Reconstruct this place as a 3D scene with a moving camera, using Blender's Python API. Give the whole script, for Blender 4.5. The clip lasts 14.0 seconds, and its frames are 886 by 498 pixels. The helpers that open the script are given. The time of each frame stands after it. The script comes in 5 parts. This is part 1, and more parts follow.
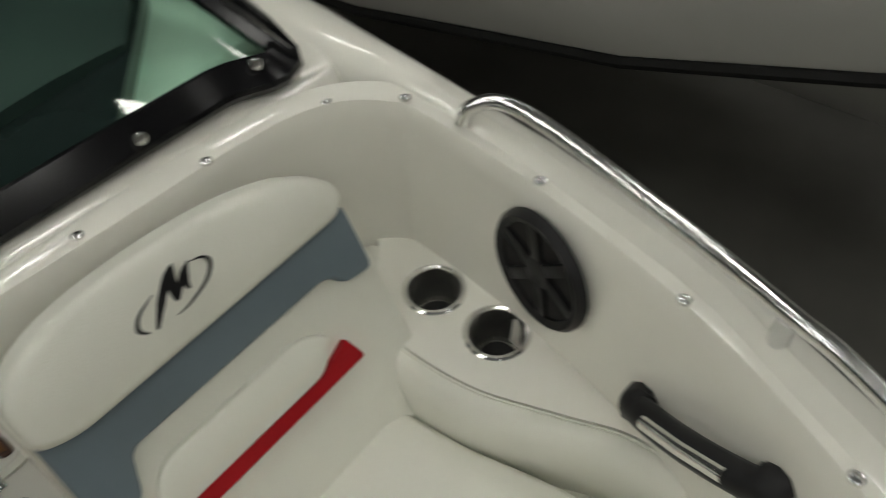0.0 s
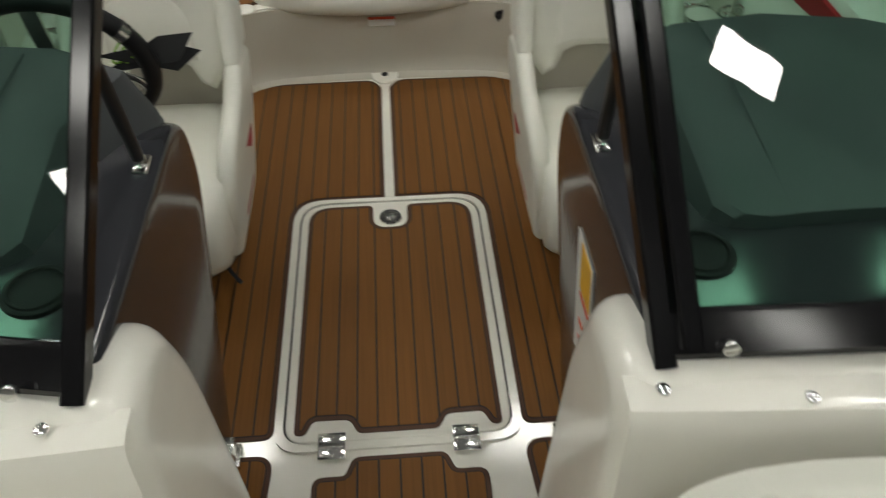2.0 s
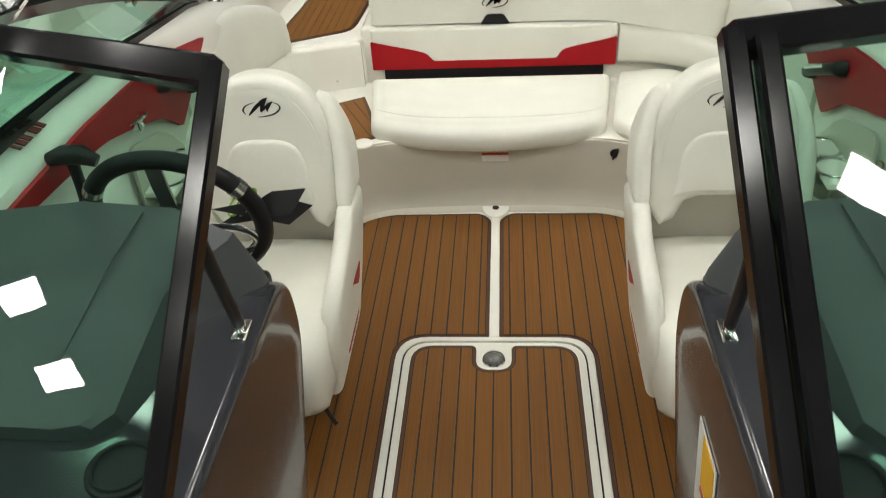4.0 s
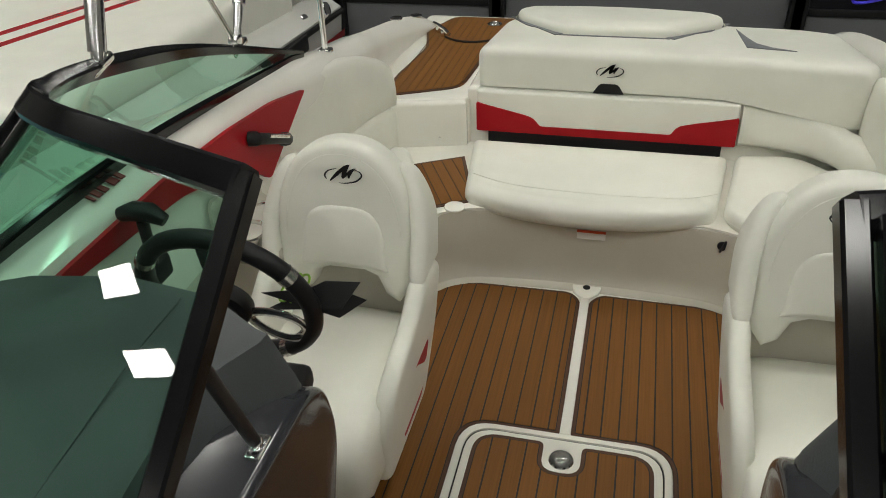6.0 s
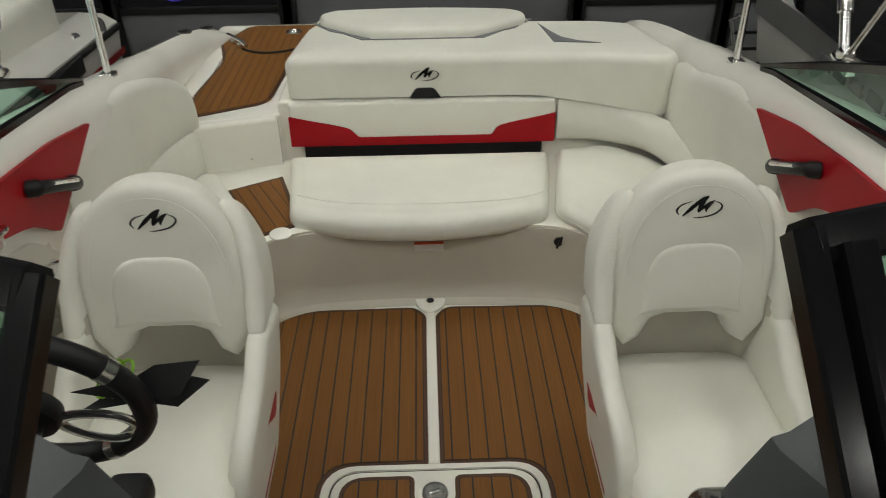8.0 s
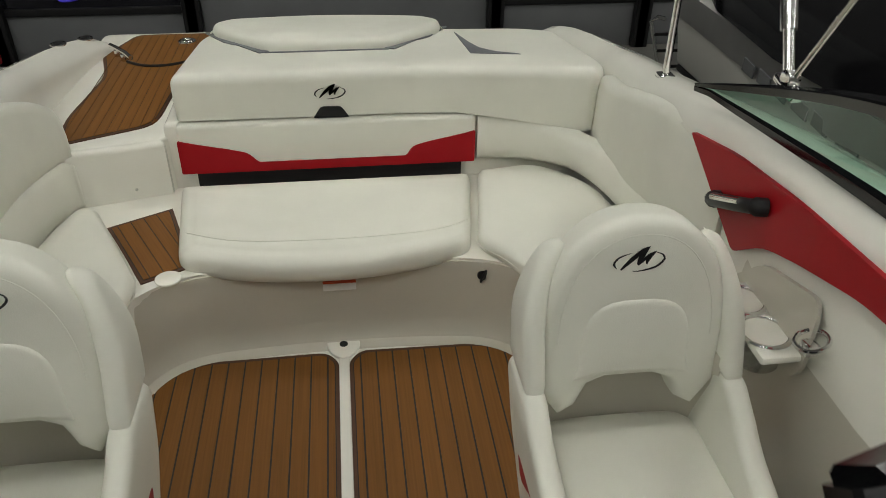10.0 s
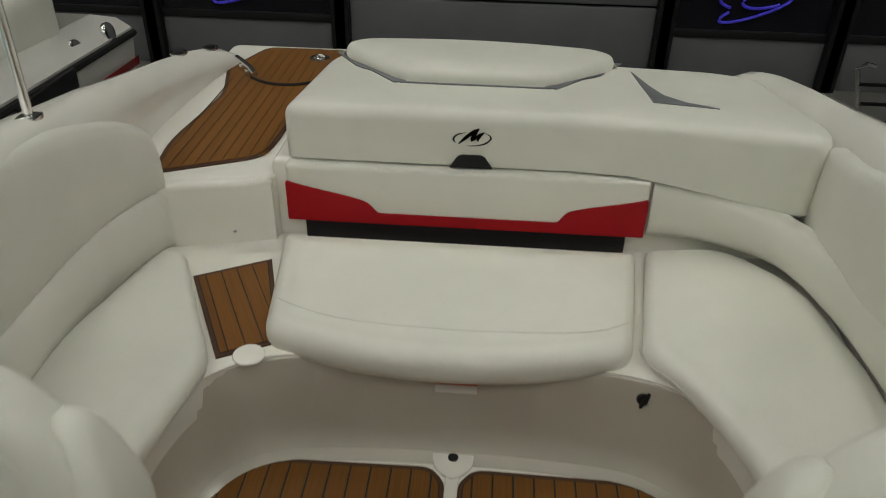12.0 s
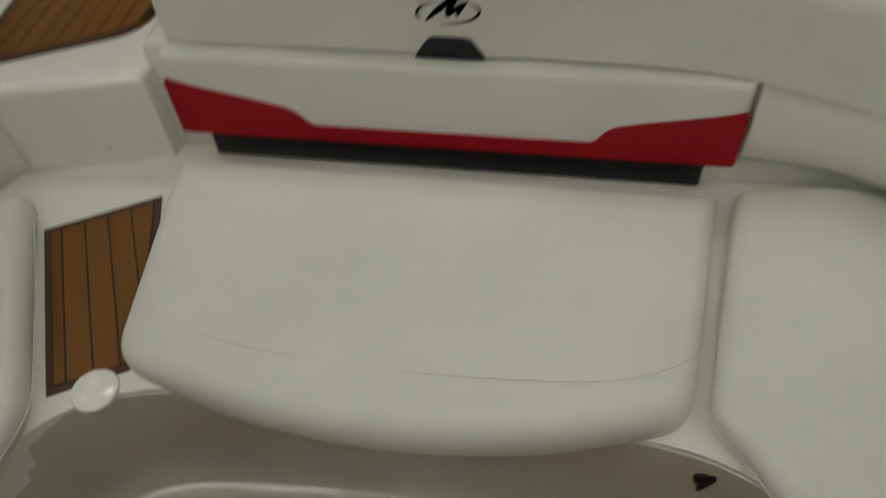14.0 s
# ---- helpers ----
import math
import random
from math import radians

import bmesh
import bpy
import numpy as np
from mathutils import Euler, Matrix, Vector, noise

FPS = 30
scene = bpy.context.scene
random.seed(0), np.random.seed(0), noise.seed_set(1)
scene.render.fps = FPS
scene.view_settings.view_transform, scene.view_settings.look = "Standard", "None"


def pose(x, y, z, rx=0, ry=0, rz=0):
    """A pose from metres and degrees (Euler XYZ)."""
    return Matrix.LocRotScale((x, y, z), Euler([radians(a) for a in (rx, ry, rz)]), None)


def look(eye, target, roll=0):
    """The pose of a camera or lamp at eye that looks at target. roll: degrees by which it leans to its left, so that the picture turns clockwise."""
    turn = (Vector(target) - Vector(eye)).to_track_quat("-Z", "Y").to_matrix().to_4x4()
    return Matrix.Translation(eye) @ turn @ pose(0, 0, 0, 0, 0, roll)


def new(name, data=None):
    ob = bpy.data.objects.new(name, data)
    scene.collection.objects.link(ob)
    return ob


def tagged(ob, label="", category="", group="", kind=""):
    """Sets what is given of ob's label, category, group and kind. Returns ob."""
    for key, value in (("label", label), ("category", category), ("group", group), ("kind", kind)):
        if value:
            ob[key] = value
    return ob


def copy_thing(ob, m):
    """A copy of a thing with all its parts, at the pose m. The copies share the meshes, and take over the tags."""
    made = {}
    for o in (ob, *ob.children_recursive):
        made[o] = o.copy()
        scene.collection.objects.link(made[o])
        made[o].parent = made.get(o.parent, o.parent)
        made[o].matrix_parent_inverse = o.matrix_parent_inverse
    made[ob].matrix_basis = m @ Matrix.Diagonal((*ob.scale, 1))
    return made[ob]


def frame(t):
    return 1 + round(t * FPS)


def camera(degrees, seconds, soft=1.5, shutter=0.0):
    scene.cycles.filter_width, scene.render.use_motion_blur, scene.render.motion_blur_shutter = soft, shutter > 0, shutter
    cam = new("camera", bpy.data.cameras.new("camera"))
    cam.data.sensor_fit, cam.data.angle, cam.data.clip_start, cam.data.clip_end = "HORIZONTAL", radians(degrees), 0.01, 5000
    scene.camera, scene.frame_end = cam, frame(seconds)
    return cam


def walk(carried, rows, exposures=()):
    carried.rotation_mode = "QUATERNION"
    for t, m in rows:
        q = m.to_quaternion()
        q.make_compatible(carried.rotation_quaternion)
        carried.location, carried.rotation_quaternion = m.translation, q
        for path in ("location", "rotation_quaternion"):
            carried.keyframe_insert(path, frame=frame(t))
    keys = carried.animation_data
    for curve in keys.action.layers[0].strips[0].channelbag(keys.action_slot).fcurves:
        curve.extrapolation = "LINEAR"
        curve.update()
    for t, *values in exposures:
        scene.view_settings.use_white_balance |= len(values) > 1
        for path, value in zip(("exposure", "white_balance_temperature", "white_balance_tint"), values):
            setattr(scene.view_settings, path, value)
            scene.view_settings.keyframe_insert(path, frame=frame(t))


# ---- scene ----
cam = camera(60.0, 14.0, soft=0.8, shutter=0.5)
PATH = [
    (0, (0.290, 0.228, 1.671), (1.278, 1.136, 0.188), -5.0),
    (0.5, (0.287, 0.279, 1.666), (1.019, 1.441, 0.212), -6.4),
    (1, (0.187, 0.421, 1.672), (0.756, 1.697, 0.240), -1.5),
    (1.5, (0.092, 0.528, 1.689), (0.420, 1.889, 0.260), -0.2),
    (2, (0.035, 0.610, 1.693), (0.139, 2.034, 0.293), -0.2),
    (2.5, (0.034, 0.647, 1.705), (-0.045, 2.112, 0.346), -1.9),
    (3, (0.024, 0.663, 1.710), (-0.139, 2.174, 0.411), -3.3),
    (3.5, (0.020, 0.686, 1.725), (-0.124, 2.258, 0.497), -4.2),
    (4, (0.041, 0.732, 1.726), (-0.123, 2.340, 0.548), -3.8),
    (4.2, (0.059, 0.761, 1.734), (-0.154, 2.378, 0.576), -3.7),
    (6.3, (0.092, 0.950, 1.755), (-0.346, 2.578, 0.678), -2.3),
    (6.5, (0.081, 0.973, 1.745), (-0.312, 2.617, 0.676), -2.2),
    (7, (0.042, 1.023, 1.731), (-0.200, 2.693, 0.657), -1.3),
    (7.5, (0.026, 1.050, 1.728), (-0.083, 2.732, 0.650), -1.3),
    (8, (0.002, 1.093, 1.719), (0.037, 2.765, 0.623), -0.8),
    (8.5, (0.005, 1.142, 1.706), (0.091, 2.792, 0.579), 0.1),
    (9, (0.062, 1.220, 1.718), (0.258, 2.875, 0.613), 0.4),
    (9.2, (0.059, 1.258, 1.712), (0.283, 2.910, 0.607), 0.8),
    (11.3, (0.078, 1.655, 1.597), (0.235, 3.312, 0.488), 1.0),
    (11.5, (0.039, 1.725, 1.572), (0.119, 3.390, 0.467), 1.2),
    (12, (0.046, 1.952, 1.557), (-0.056, 3.634, 0.480), 1.3),
    (12.5, (0.085, 2.138, 1.540), (-0.004, 3.777, 0.399), -0.1),
    (13, (0.112, 2.359, 1.565), (0.248, 3.995, 0.422), 1.3),
    (13.5, (0.210, 2.605, 1.500), (0.207, 4.155, 0.234), -1.2),
    (13.7, (0.226, 2.672, 1.420), (0.096, 4.195, 0.115), -3.0),
    (13.8, (0.220, 2.720, 1.395), (0.032, 4.180, 0.039), -3.2),
    (13.9, (0.212, 2.793, 1.390), (-0.035, 4.140, -0.070), -4.4),
    (14, (0.196, 2.864, 1.393), (-0.074, 4.095, -0.160), -4.9),
]
EXPOSURES = [(0.0, -0.47), (0.5, -0.42), (1.0, -0.58), (1.5, -0.45), (2.0, 0.0), (2.5, 0.6), (3.0, 0.85), (3.5, 0.83), (4.2, 0.68), (6.5, 0.15), (9.0, 0.02), (11.5, -0.2), (12.5, -0.42), (13.0, -0.5), (14.0, -0.72)]
walk(cam, [(t, look(eye, target, roll)) for t, eye, target, roll in PATH], EXPOSURES)

from mathutils import geometry

# ---- world and light ----
world = bpy.data.worlds.new("world")
scene.world = world
world.use_nodes = True
world.node_tree.nodes["Background"].inputs[0].default_value = (0.9, 1.0, 0.92, 1)
world.node_tree.nodes["Background"].inputs[1].default_value = 0.06
LAMP = 26.0
scene.view_settings.exposure = 0.0


# ---- materials ----
def material(name, colour, rough=0.5, metal=0.0, coat=0.0, vary=0.06, scale=6.0, bump=0.0, bump_scale=200.0, emit=0.0, fine=0.0):
    m = bpy.data.materials.new(name)
    m.use_nodes = True
    n, l = m.node_tree.nodes, m.node_tree.links
    b = n["Principled BSDF"]
    b.inputs["Roughness"].default_value = rough
    b.inputs["Metallic"].default_value = metal
    b.inputs["Coat Weight"].default_value = coat
    b.inputs["Coat Roughness"].default_value = 0.06
    tc = n.new("ShaderNodeTexCoord")
    nz = n.new("ShaderNodeTexNoise")
    nz.inputs["Scale"].default_value, nz.inputs["Detail"].default_value = scale, 5.0
    l.new(tc.outputs["Object"], nz.inputs["Vector"])
    ramp = n.new("ShaderNodeValToRGB")
    lo, hi = [max(0, c * (1 - vary)) for c in colour], [min(1, c * (1 + vary)) for c in colour]
    ramp.color_ramp.elements[0].position, ramp.color_ramp.elements[1].position = 0.3, 0.7
    ramp.color_ramp.elements[0].color, ramp.color_ramp.elements[1].color = (*lo, 1), (*hi, 1)
    l.new(nz.outputs["Fac"], ramp.inputs["Fac"])
    l.new(ramp.outputs["Color"], b.inputs["Base Color"])
    if bump:
        n2 = n.new("ShaderNodeTexNoise")
        n2.inputs["Scale"].default_value, n2.inputs["Detail"].default_value = bump_scale, 3.0
        l.new(tc.outputs["Object"], n2.inputs["Vector"])
        bp = n.new("ShaderNodeBump")
        bp.inputs["Strength"].default_value, bp.inputs["Distance"].default_value = bump, 0.002
        l.new(n2.outputs["Fac"], bp.inputs["Height"])
        l.new(bp.outputs["Normal"], b.inputs["Normal"])
    if emit:
        b.inputs["Emission Color"].default_value = (1.0, 0.99, 0.92, 1)
        b.inputs["Emission Strength"].default_value = emit
    return m


def teak_material(name, colour):
    m = material(name, colour, 0.6, vary=0.1)
    n, l = m.node_tree.nodes, m.node_tree.links
    b = n["Principled BSDF"]
    tc = n.new("ShaderNodeTexCoord")
    mp = n.new("ShaderNodeMapping")
    mp.inputs["Scale"].default_value = (160, 3.0, 1)
    l.new(tc.outputs["Object"], mp.inputs["Vector"])
    nz = n.new("ShaderNodeTexNoise")
    nz.inputs["Scale"].default_value, nz.inputs["Detail"].default_value = 1.0, 6.0
    l.new(mp.outputs["Vector"], nz.inputs["Vector"])
    info = n.new("ShaderNodeObjectInfo")
    add = n.new("ShaderNodeMath")
    add.operation = "MULTIPLY_ADD"
    add.inputs[1].default_value, add.inputs[2].default_value = 0.22, -0.11
    l.new(info.outputs["Random"], add.inputs[0])
    sm = n.new("ShaderNodeMath")
    sm.operation = "ADD"
    l.new(nz.outputs["Fac"], sm.inputs[0])
    l.new(add.outputs[0], sm.inputs[1])
    ramp = n.new("ShaderNodeValToRGB")
    ramp.color_ramp.elements[0].position, ramp.color_ramp.elements[1].position = 0.2, 0.85
    ramp.color_ramp.elements[0].color = (*[c * 0.8 for c in colour], 1)
    ramp.color_ramp.elements[1].color = (*[min(1, c * 1.18) for c in colour], 1)
    l.new(sm.outputs[0], ramp.inputs["Fac"])
    l.new(ramp.outputs["Color"], b.inputs["Base Color"])
    bp = n.new("ShaderNodeBump")
    bp.inputs["Strength"].default_value, bp.inputs["Distance"].default_value = 0.25, 0.001
    l.new(nz.outputs["Fac"], bp.inputs["Height"])
    l.new(bp.outputs["Normal"], b.inputs["Normal"])
    return m


def glass_material(name, tint, rough=0.0):
    m = bpy.data.materials.new(name)
    m.use_nodes = True
    n, l = m.node_tree.nodes, m.node_tree.links
    n.remove(n["Principled BSDF"])
    tr, gl, mx, fr = n.new("ShaderNodeBsdfTransparent"), n.new("ShaderNodeBsdfGlossy"), n.new("ShaderNodeMixShader"), n.new("ShaderNodeLayerWeight")
    tr.inputs["Color"].default_value = (*tint, 1)
    gl.inputs["Roughness"].default_value = rough
    fr.inputs["Blend"].default_value = 0.5
    power, level = n.new("ShaderNodeMath"), n.new("ShaderNodeMath")
    power.operation, level.operation = "POWER", "MULTIPLY_ADD"
    power.inputs[1].default_value = 5.0
    level.inputs[1].default_value, level.inputs[2].default_value = 0.9, 0.07
    l.new(fr.outputs["Facing"], power.inputs[0])
    l.new(power.outputs[0], level.inputs[0])
    l.new(level.outputs[0], mx.inputs[0])
    l.new(tr.outputs[0], mx.inputs[1])
    l.new(gl.outputs[0], mx.inputs[2])
    l.new(mx.outputs[0], n["Material Output"].inputs["Surface"])
    return m


def dull(m, level):
    m.node_tree.nodes["Principled BSDF"].inputs["Specular IOR Level"].default_value = level


GEL = material("white_gelcoat", (0.85, 0.84, 0.765), 0.11, coat=0.12, vary=0.03, scale=3, bump=0.03, bump_scale=30)
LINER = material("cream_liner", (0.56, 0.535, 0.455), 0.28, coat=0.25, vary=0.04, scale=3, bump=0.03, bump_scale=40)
VINYL = material("white_vinyl", (0.76, 0.76, 0.68), 0.48, vary=0.035, scale=5, bump=0.22, bump_scale=420)
def pillow(m, scale=9.0, depth=0.006):
    n, l = m.node_tree.nodes, m.node_tree.links
    b = n["Principled BSDF"]
    fine = next(x for x in n if x.type == "BUMP")
    tc, nz, bp = n.new("ShaderNodeTexCoord"), n.new("ShaderNodeTexNoise"), n.new("ShaderNodeBump")
    nz.inputs["Scale"].default_value, nz.inputs["Detail"].default_value = scale, 1.5
    bp.inputs["Strength"].default_value, bp.inputs["Distance"].default_value = 0.5, depth
    l.new(tc.outputs["Object"], nz.inputs["Vector"])
    l.new(nz.outputs["Fac"], bp.inputs["Height"])
    l.new(fine.outputs["Normal"], bp.inputs["Normal"])
    l.new(bp.outputs["Normal"], b.inputs["Normal"])


pillow(VINYL)
GREYVINYL = material("grey_vinyl", (0.16, 0.17, 0.18), 0.5, vary=0.08, bump=0.25, bump_scale=420)
BLUEVINYL = material("blue_grey_vinyl", (0.13, 0.17, 0.20), 0.5, vary=0.08, bump=0.25, bump_scale=420)
RED = material("red_vinyl", (0.36, 0.006, 0.012), 0.45, vary=0.08, bump=0.12, bump_scale=300)
dull(RED, 0.2)
BLACKPLASTIC = material("black_plastic", (0.012, 0.012, 0.013), 0.42, vary=0.1, bump=0.1)
BLACKGLOSS = material("black_frame", (0.006, 0.006, 0.007), 0.14, coat=0.0, vary=0.1)
CHARCOAL = material("charcoal_gelcoat", (0.030, 0.031, 0.036), 0.14, coat=0.15, vary=0.06)
DASH = material("charcoal_vinyl", (0.060, 0.066, 0.070), 0.42, vary=0.08, bump=0.25, bump_scale=350)
CHROME = material("chrome", (0.82, 0.82, 0.81), 0.15, metal=1.0, vary=0.02)
STEEL = material("brushed_steel", (0.66, 0.65, 0.62), 0.26, metal=1.0, vary=0.06, scale=40)
TEAK = teak_material("teak", (0.19, 0.079, 0.0148))
dull(TEAK, 0.3)
CAULK = material("black_caulk", (0.018, 0.012, 0.010), 0.6)
BORDER = material("dark_teak_border", (0.075, 0.032, 0.016), 0.6)
LOGO = material("black_embroidery", (0.015, 0.015, 0.017), 0.6)
GLASS = glass_material("green_tinted_glass", (0.45, 0.73, 0.60))
CONCRETE = material("polished_concrete", (0.14, 0.137, 0.125), 0.32, vary=0.25, scale=1.4, bump=0.1, bump_scale=60)
WALLDARK = material("dark_wall_paint", (0.07, 0.07, 0.072), 0.7, vary=0.1, scale=2)
CEILPAINT = material("grey_ceiling_paint", (0.22, 0.22, 0.21), 0.8, vary=0.08, scale=1)
WALLLIGHT = material("pale_wall_paint", (0.33, 0.33, 0.30), 0.8, vary=0.05, scale=2)
DOORGREY = material("grey_door_panel", (0.13, 0.135, 0.14), 0.55, vary=0.1, scale=2)
LAMPGLOW = material("lamp_diffuser", (0.9, 0.9, 0.9), 0.5, emit=LAMP)
YELLOW = material("yellow_label", (0.75, 0.42, 0.02), 0.5)
PAPER = material("white_label", (0.75, 0.75, 0.72), 0.5)
REDBAR = material("dark_red_lettering", (0.16, 0.02, 0.02), 0.5)
ORANGE = material("orange_label", (0.62, 0.08, 0.03), 0.5)
RUBBER = material("black_rubber", (0.015, 0.015, 0.015), 0.7)
for m in (BLACKPLASTIC, BLACKGLOSS, RUBBER):
    dull(m, 0.28)


# ---- mesh helpers ----
def mesh_of(bm, name, mat, smooth=True, angle=40):
    bmesh.ops.recalc_face_normals(bm, faces=bm.faces)
    me = bpy.data.meshes.new(name)
    bm.to_mesh(me)
    bm.free()
    for m in (mat if isinstance(mat, (list, tuple)) else [mat]):
        me.materials.append(m)
    if smooth:
        me.shade_smooth()
        me.set_sharp_from_angle(angle=radians(angle))
    return me


def part(name, bm, mat, parent=None, label="", smooth=True, angle=40):
    ob = new(name, mesh_of(bm, name, mat, smooth, angle))
    if parent is not None:
        ob.parent = parent
    if label:
        ob["label"] = label
    return ob


def thing(name, label, category, at=(0, 0, 0), group="", kind=""):
    ob = new(name)
    ob.location = at
    ob.empty_display_size = 0.05
    return tagged(ob, label, category, group, kind)


def extrude(bm, outline, lift):
    """A prism on the closed outline (3D points), lifted by the vector."""
    lift = Vector(lift)
    low = [bm.verts.new(p) for p in outline]
    top = [bm.verts.new(Vector(p) + lift) for p in outline]
    n = len(low)
    bm.faces.new(low[::-1])
    bm.faces.new(top)
    for i in range(n):
        bm.faces.new((low[i], low[(i + 1) % n], top[(i + 1) % n], top[i]))
    return bm


def ccw(o):
    a = sum(o[i - 1][0] * o[i][1] - o[i][0] * o[i - 1][1] for i in range(len(o)))
    return list(o) if a > 0 else list(o)[::-1]


def clean(o, d=0.002):
    """The closed outline without points that lie on top of one another."""
    out = []
    for p in o:
        if not out or (Vector(p) - Vector(out[-1])).length > d:
            out.append((p[0], p[1]))
    while len(out) > 3 and (Vector(out[0]) - Vector(out[-1])).length < d:
        out.pop()
    return out


def inset(outline, d):
    """The closed anticlockwise outline moved inwards by d in small steps; edges that would turn over shrink to a point."""
    p = [Vector(q) for q in outline]
    n, steps = len(p), max(1, math.ceil(d / 0.003))
    for _ in range(steps):
        out = []
        for i in range(n):
            a, c = i - 1, i + 1
            while (p[i] - p[a % n]).length < 1e-6 and i - a < n:
                a -= 1
            while (p[c % n] - p[i]).length < 1e-6 and c - i < n:
                c += 1
            u, v = (p[i] - p[a % n]).normalized(), (p[c % n] - p[i]).normalized()
            k = Vector((-u.y, u.x)) + Vector((-v.y, v.x))
            out.append(p[i] + k * (2 * d / steps / max(0.7, k.length_squared)))
        for _ in range(6):
            turned = False
            for i in range(n):
                e = out[i] - out[i - 1]
                if e.length > 1e-7 and e.dot(p[i] - p[i - 1]) <= 0:
                    m = (out[i] + out[i - 1]) / 2
                    out[i], out[i - 1] = m.copy(), m.copy()
                    turned = True
            if not turned:
                break
        p = out
    return [tuple(q) for q in p]


def away(pts, o):
    """Distance of each point from the closed outline."""
    p, a = np.array(pts, float)[:, None, :], np.array(o, float)
    d = np.roll(a, -1, axis=0) - a
    t = np.clip(((p - a) * d).sum(2) / np.maximum(1e-14, (d * d).sum(1)), 0, 1)
    return np.sqrt((((a + t[..., None] * d) - p) ** 2).sum(2)).min(1)


def inside(pts, o):
    p, a = np.array(pts, float), np.array(o, float)
    b, hit = np.roll(a, -1, axis=0), np.zeros(len(pts), bool)
    for (ax, ay), (bx, by) in zip(a, b):
        if ay != by:
            hit ^= ((ay > p[:, 1]) != (by > p[:, 1])) & (p[:, 0] < (bx - ax) * (p[:, 1] - ay) / (by - ay) + ax)
    return hit


def dome(bm, o, profile, wave=0.0):
    """A sheet over the outline whose height follows the distance from the edge."""
    n, ds = len(o), [d for d, _ in profile]
    pts = [Vector(q) for q in o]
    for d in ds[1:]:
        ring = []
        for i in range(n):
            u, v = (pts[i] - pts[i - 1]).normalized(), (pts[(i + 1) % n] - pts[i]).normalized()
            k = Vector((-u.y, u.x)) + Vector((-v.y, v.x))
            ring.append(tuple(pts[i] + k * (2 * d / max(0.5, k.length_squared))))
        good = (away(ring, o) > d - 2e-5 - 0.002 * d) & inside(ring, o)
        last = None
        for q, ok in zip(ring, good):
            if ok and (last is None or math.dist(q, last) > 0.002):
                pts.append(Vector(q))
                last = q
    xs, ys = [q[0] for q in o], [q[1] for q in o]
    step = max(0.025, min(max(xs) - min(xs), max(ys) - min(ys)) / 12)
    grid = [(float(x), float(y)) for x in np.arange(min(xs) + step / 2, max(xs), step) for y in np.arange(min(ys) + step / 2, max(ys), step)]
    if grid:
        for q, d, ok in zip(grid, away(grid, o), inside(grid, o)):
            if ok and d > ds[-1] + step * 0.4:
                pts.append(Vector(q))
    vs, _, fs, *_ = geometry.delaunay_2d_cdt(pts, [(i, (i + 1) % n) for i in range(n)], [], 1, 1e-6)
    far = away([tuple(v) for v in vs], o)
    made = []
    for v, d in zip(vs, far):
        z = float(np.interp(d if d > 2e-6 else 0.0, ds, [h for _, h in profile]))
        if wave and d > ds[-1]:
            z += wave * noise.noise((v.x * 5, v.y * 5, z * 7)) * min(1.0, (d - ds[-1]) / 0.05)
        made.append(bm.verts.new((v.x, v.y, z)))
    for f in fs:
        bm.faces.new([made[k] for k in f])


def prism(outline, z0, z1, bevel=0.0, seg=4, both=False, puff=0.0):
    """An upright slab on the outline. bevel rounds its upper (and lower) edge, puff lets its top swell like a cushion."""
    o = clean(ccw(outline))
    if not bevel:
        bm = bmesh.new()
        extrude(bm, [(x, y, z0) for x, y in o], (0, 0, z1 - z0))
        return bm
    r = min(bevel, (z1 - z0) * (0.5 if both else 0.98))
    loop, around = [], sum(math.dist(o[i - 1], o[i]) for i in range(len(o)))
    step = max(0.014, around / 260)
    for i in range(len(o)):
        a, b = o[i], o[(i + 1) % len(o)]
        k = max(1, math.ceil(math.dist(a, b) / step))
        loop += [(a[0] + (b[0] - a[0]) * j / k, a[1] + (b[1] - a[1]) * j / k) for j in range(k)]
    turn = [math.pi / 2 * k / seg for k in range(seg + 1)]
    top = [(r * (1 - math.cos(a)), z1 - r + r * math.sin(a)) for a in turn]
    if puff:
        top += [(r + 0.012, z1 + puff * 0.4), (r + 0.03, z1 + puff * 0.75), (r + 0.06, z1 + puff)]
    low = [(r * (1 - math.cos(a)), z0 + r - r * math.sin(a)) for a in turn] if both else [(0.0, z0)]
    bm = bmesh.new()
    dome(bm, loop, top, 0.25 * puff)
    dome(bm, loop, low)
    lower, upper = ([bm.verts.new((x, y, z)) for x, y in loop] for z in (low[0][1], top[0][1]))
    if top[0][1] - low[0][1] > 1e-4:
        for i in range(len(loop)):
            bm.faces.new((lower[i - 1], lower[i], upper[i], upper[i - 1]))
    else:
        bmesh.ops.delete(bm, geom=lower + upper, context="VERTS")
    bmesh.ops.remove_doubles(bm, verts=bm.verts, dist=2e-5)
    bmesh.ops.recalc_face_normals(bm, faces=bm.faces)
    return bm


FACE_FORWARD = Matrix(((1, 0, 0, 0), (0, 0, -1, 0), (0, 1, 0, 0), (0, 0, 0, 1)))


def side_face(s):
    """Turns a slab drawn in (y, z) to stand in the side plane, its rounded face towards s on the x axis."""
    return Matrix(((0, 0, s, 0), (1, 0, 0, 0), (0, 1, 0, 0), (0, 0, 0, 1)))


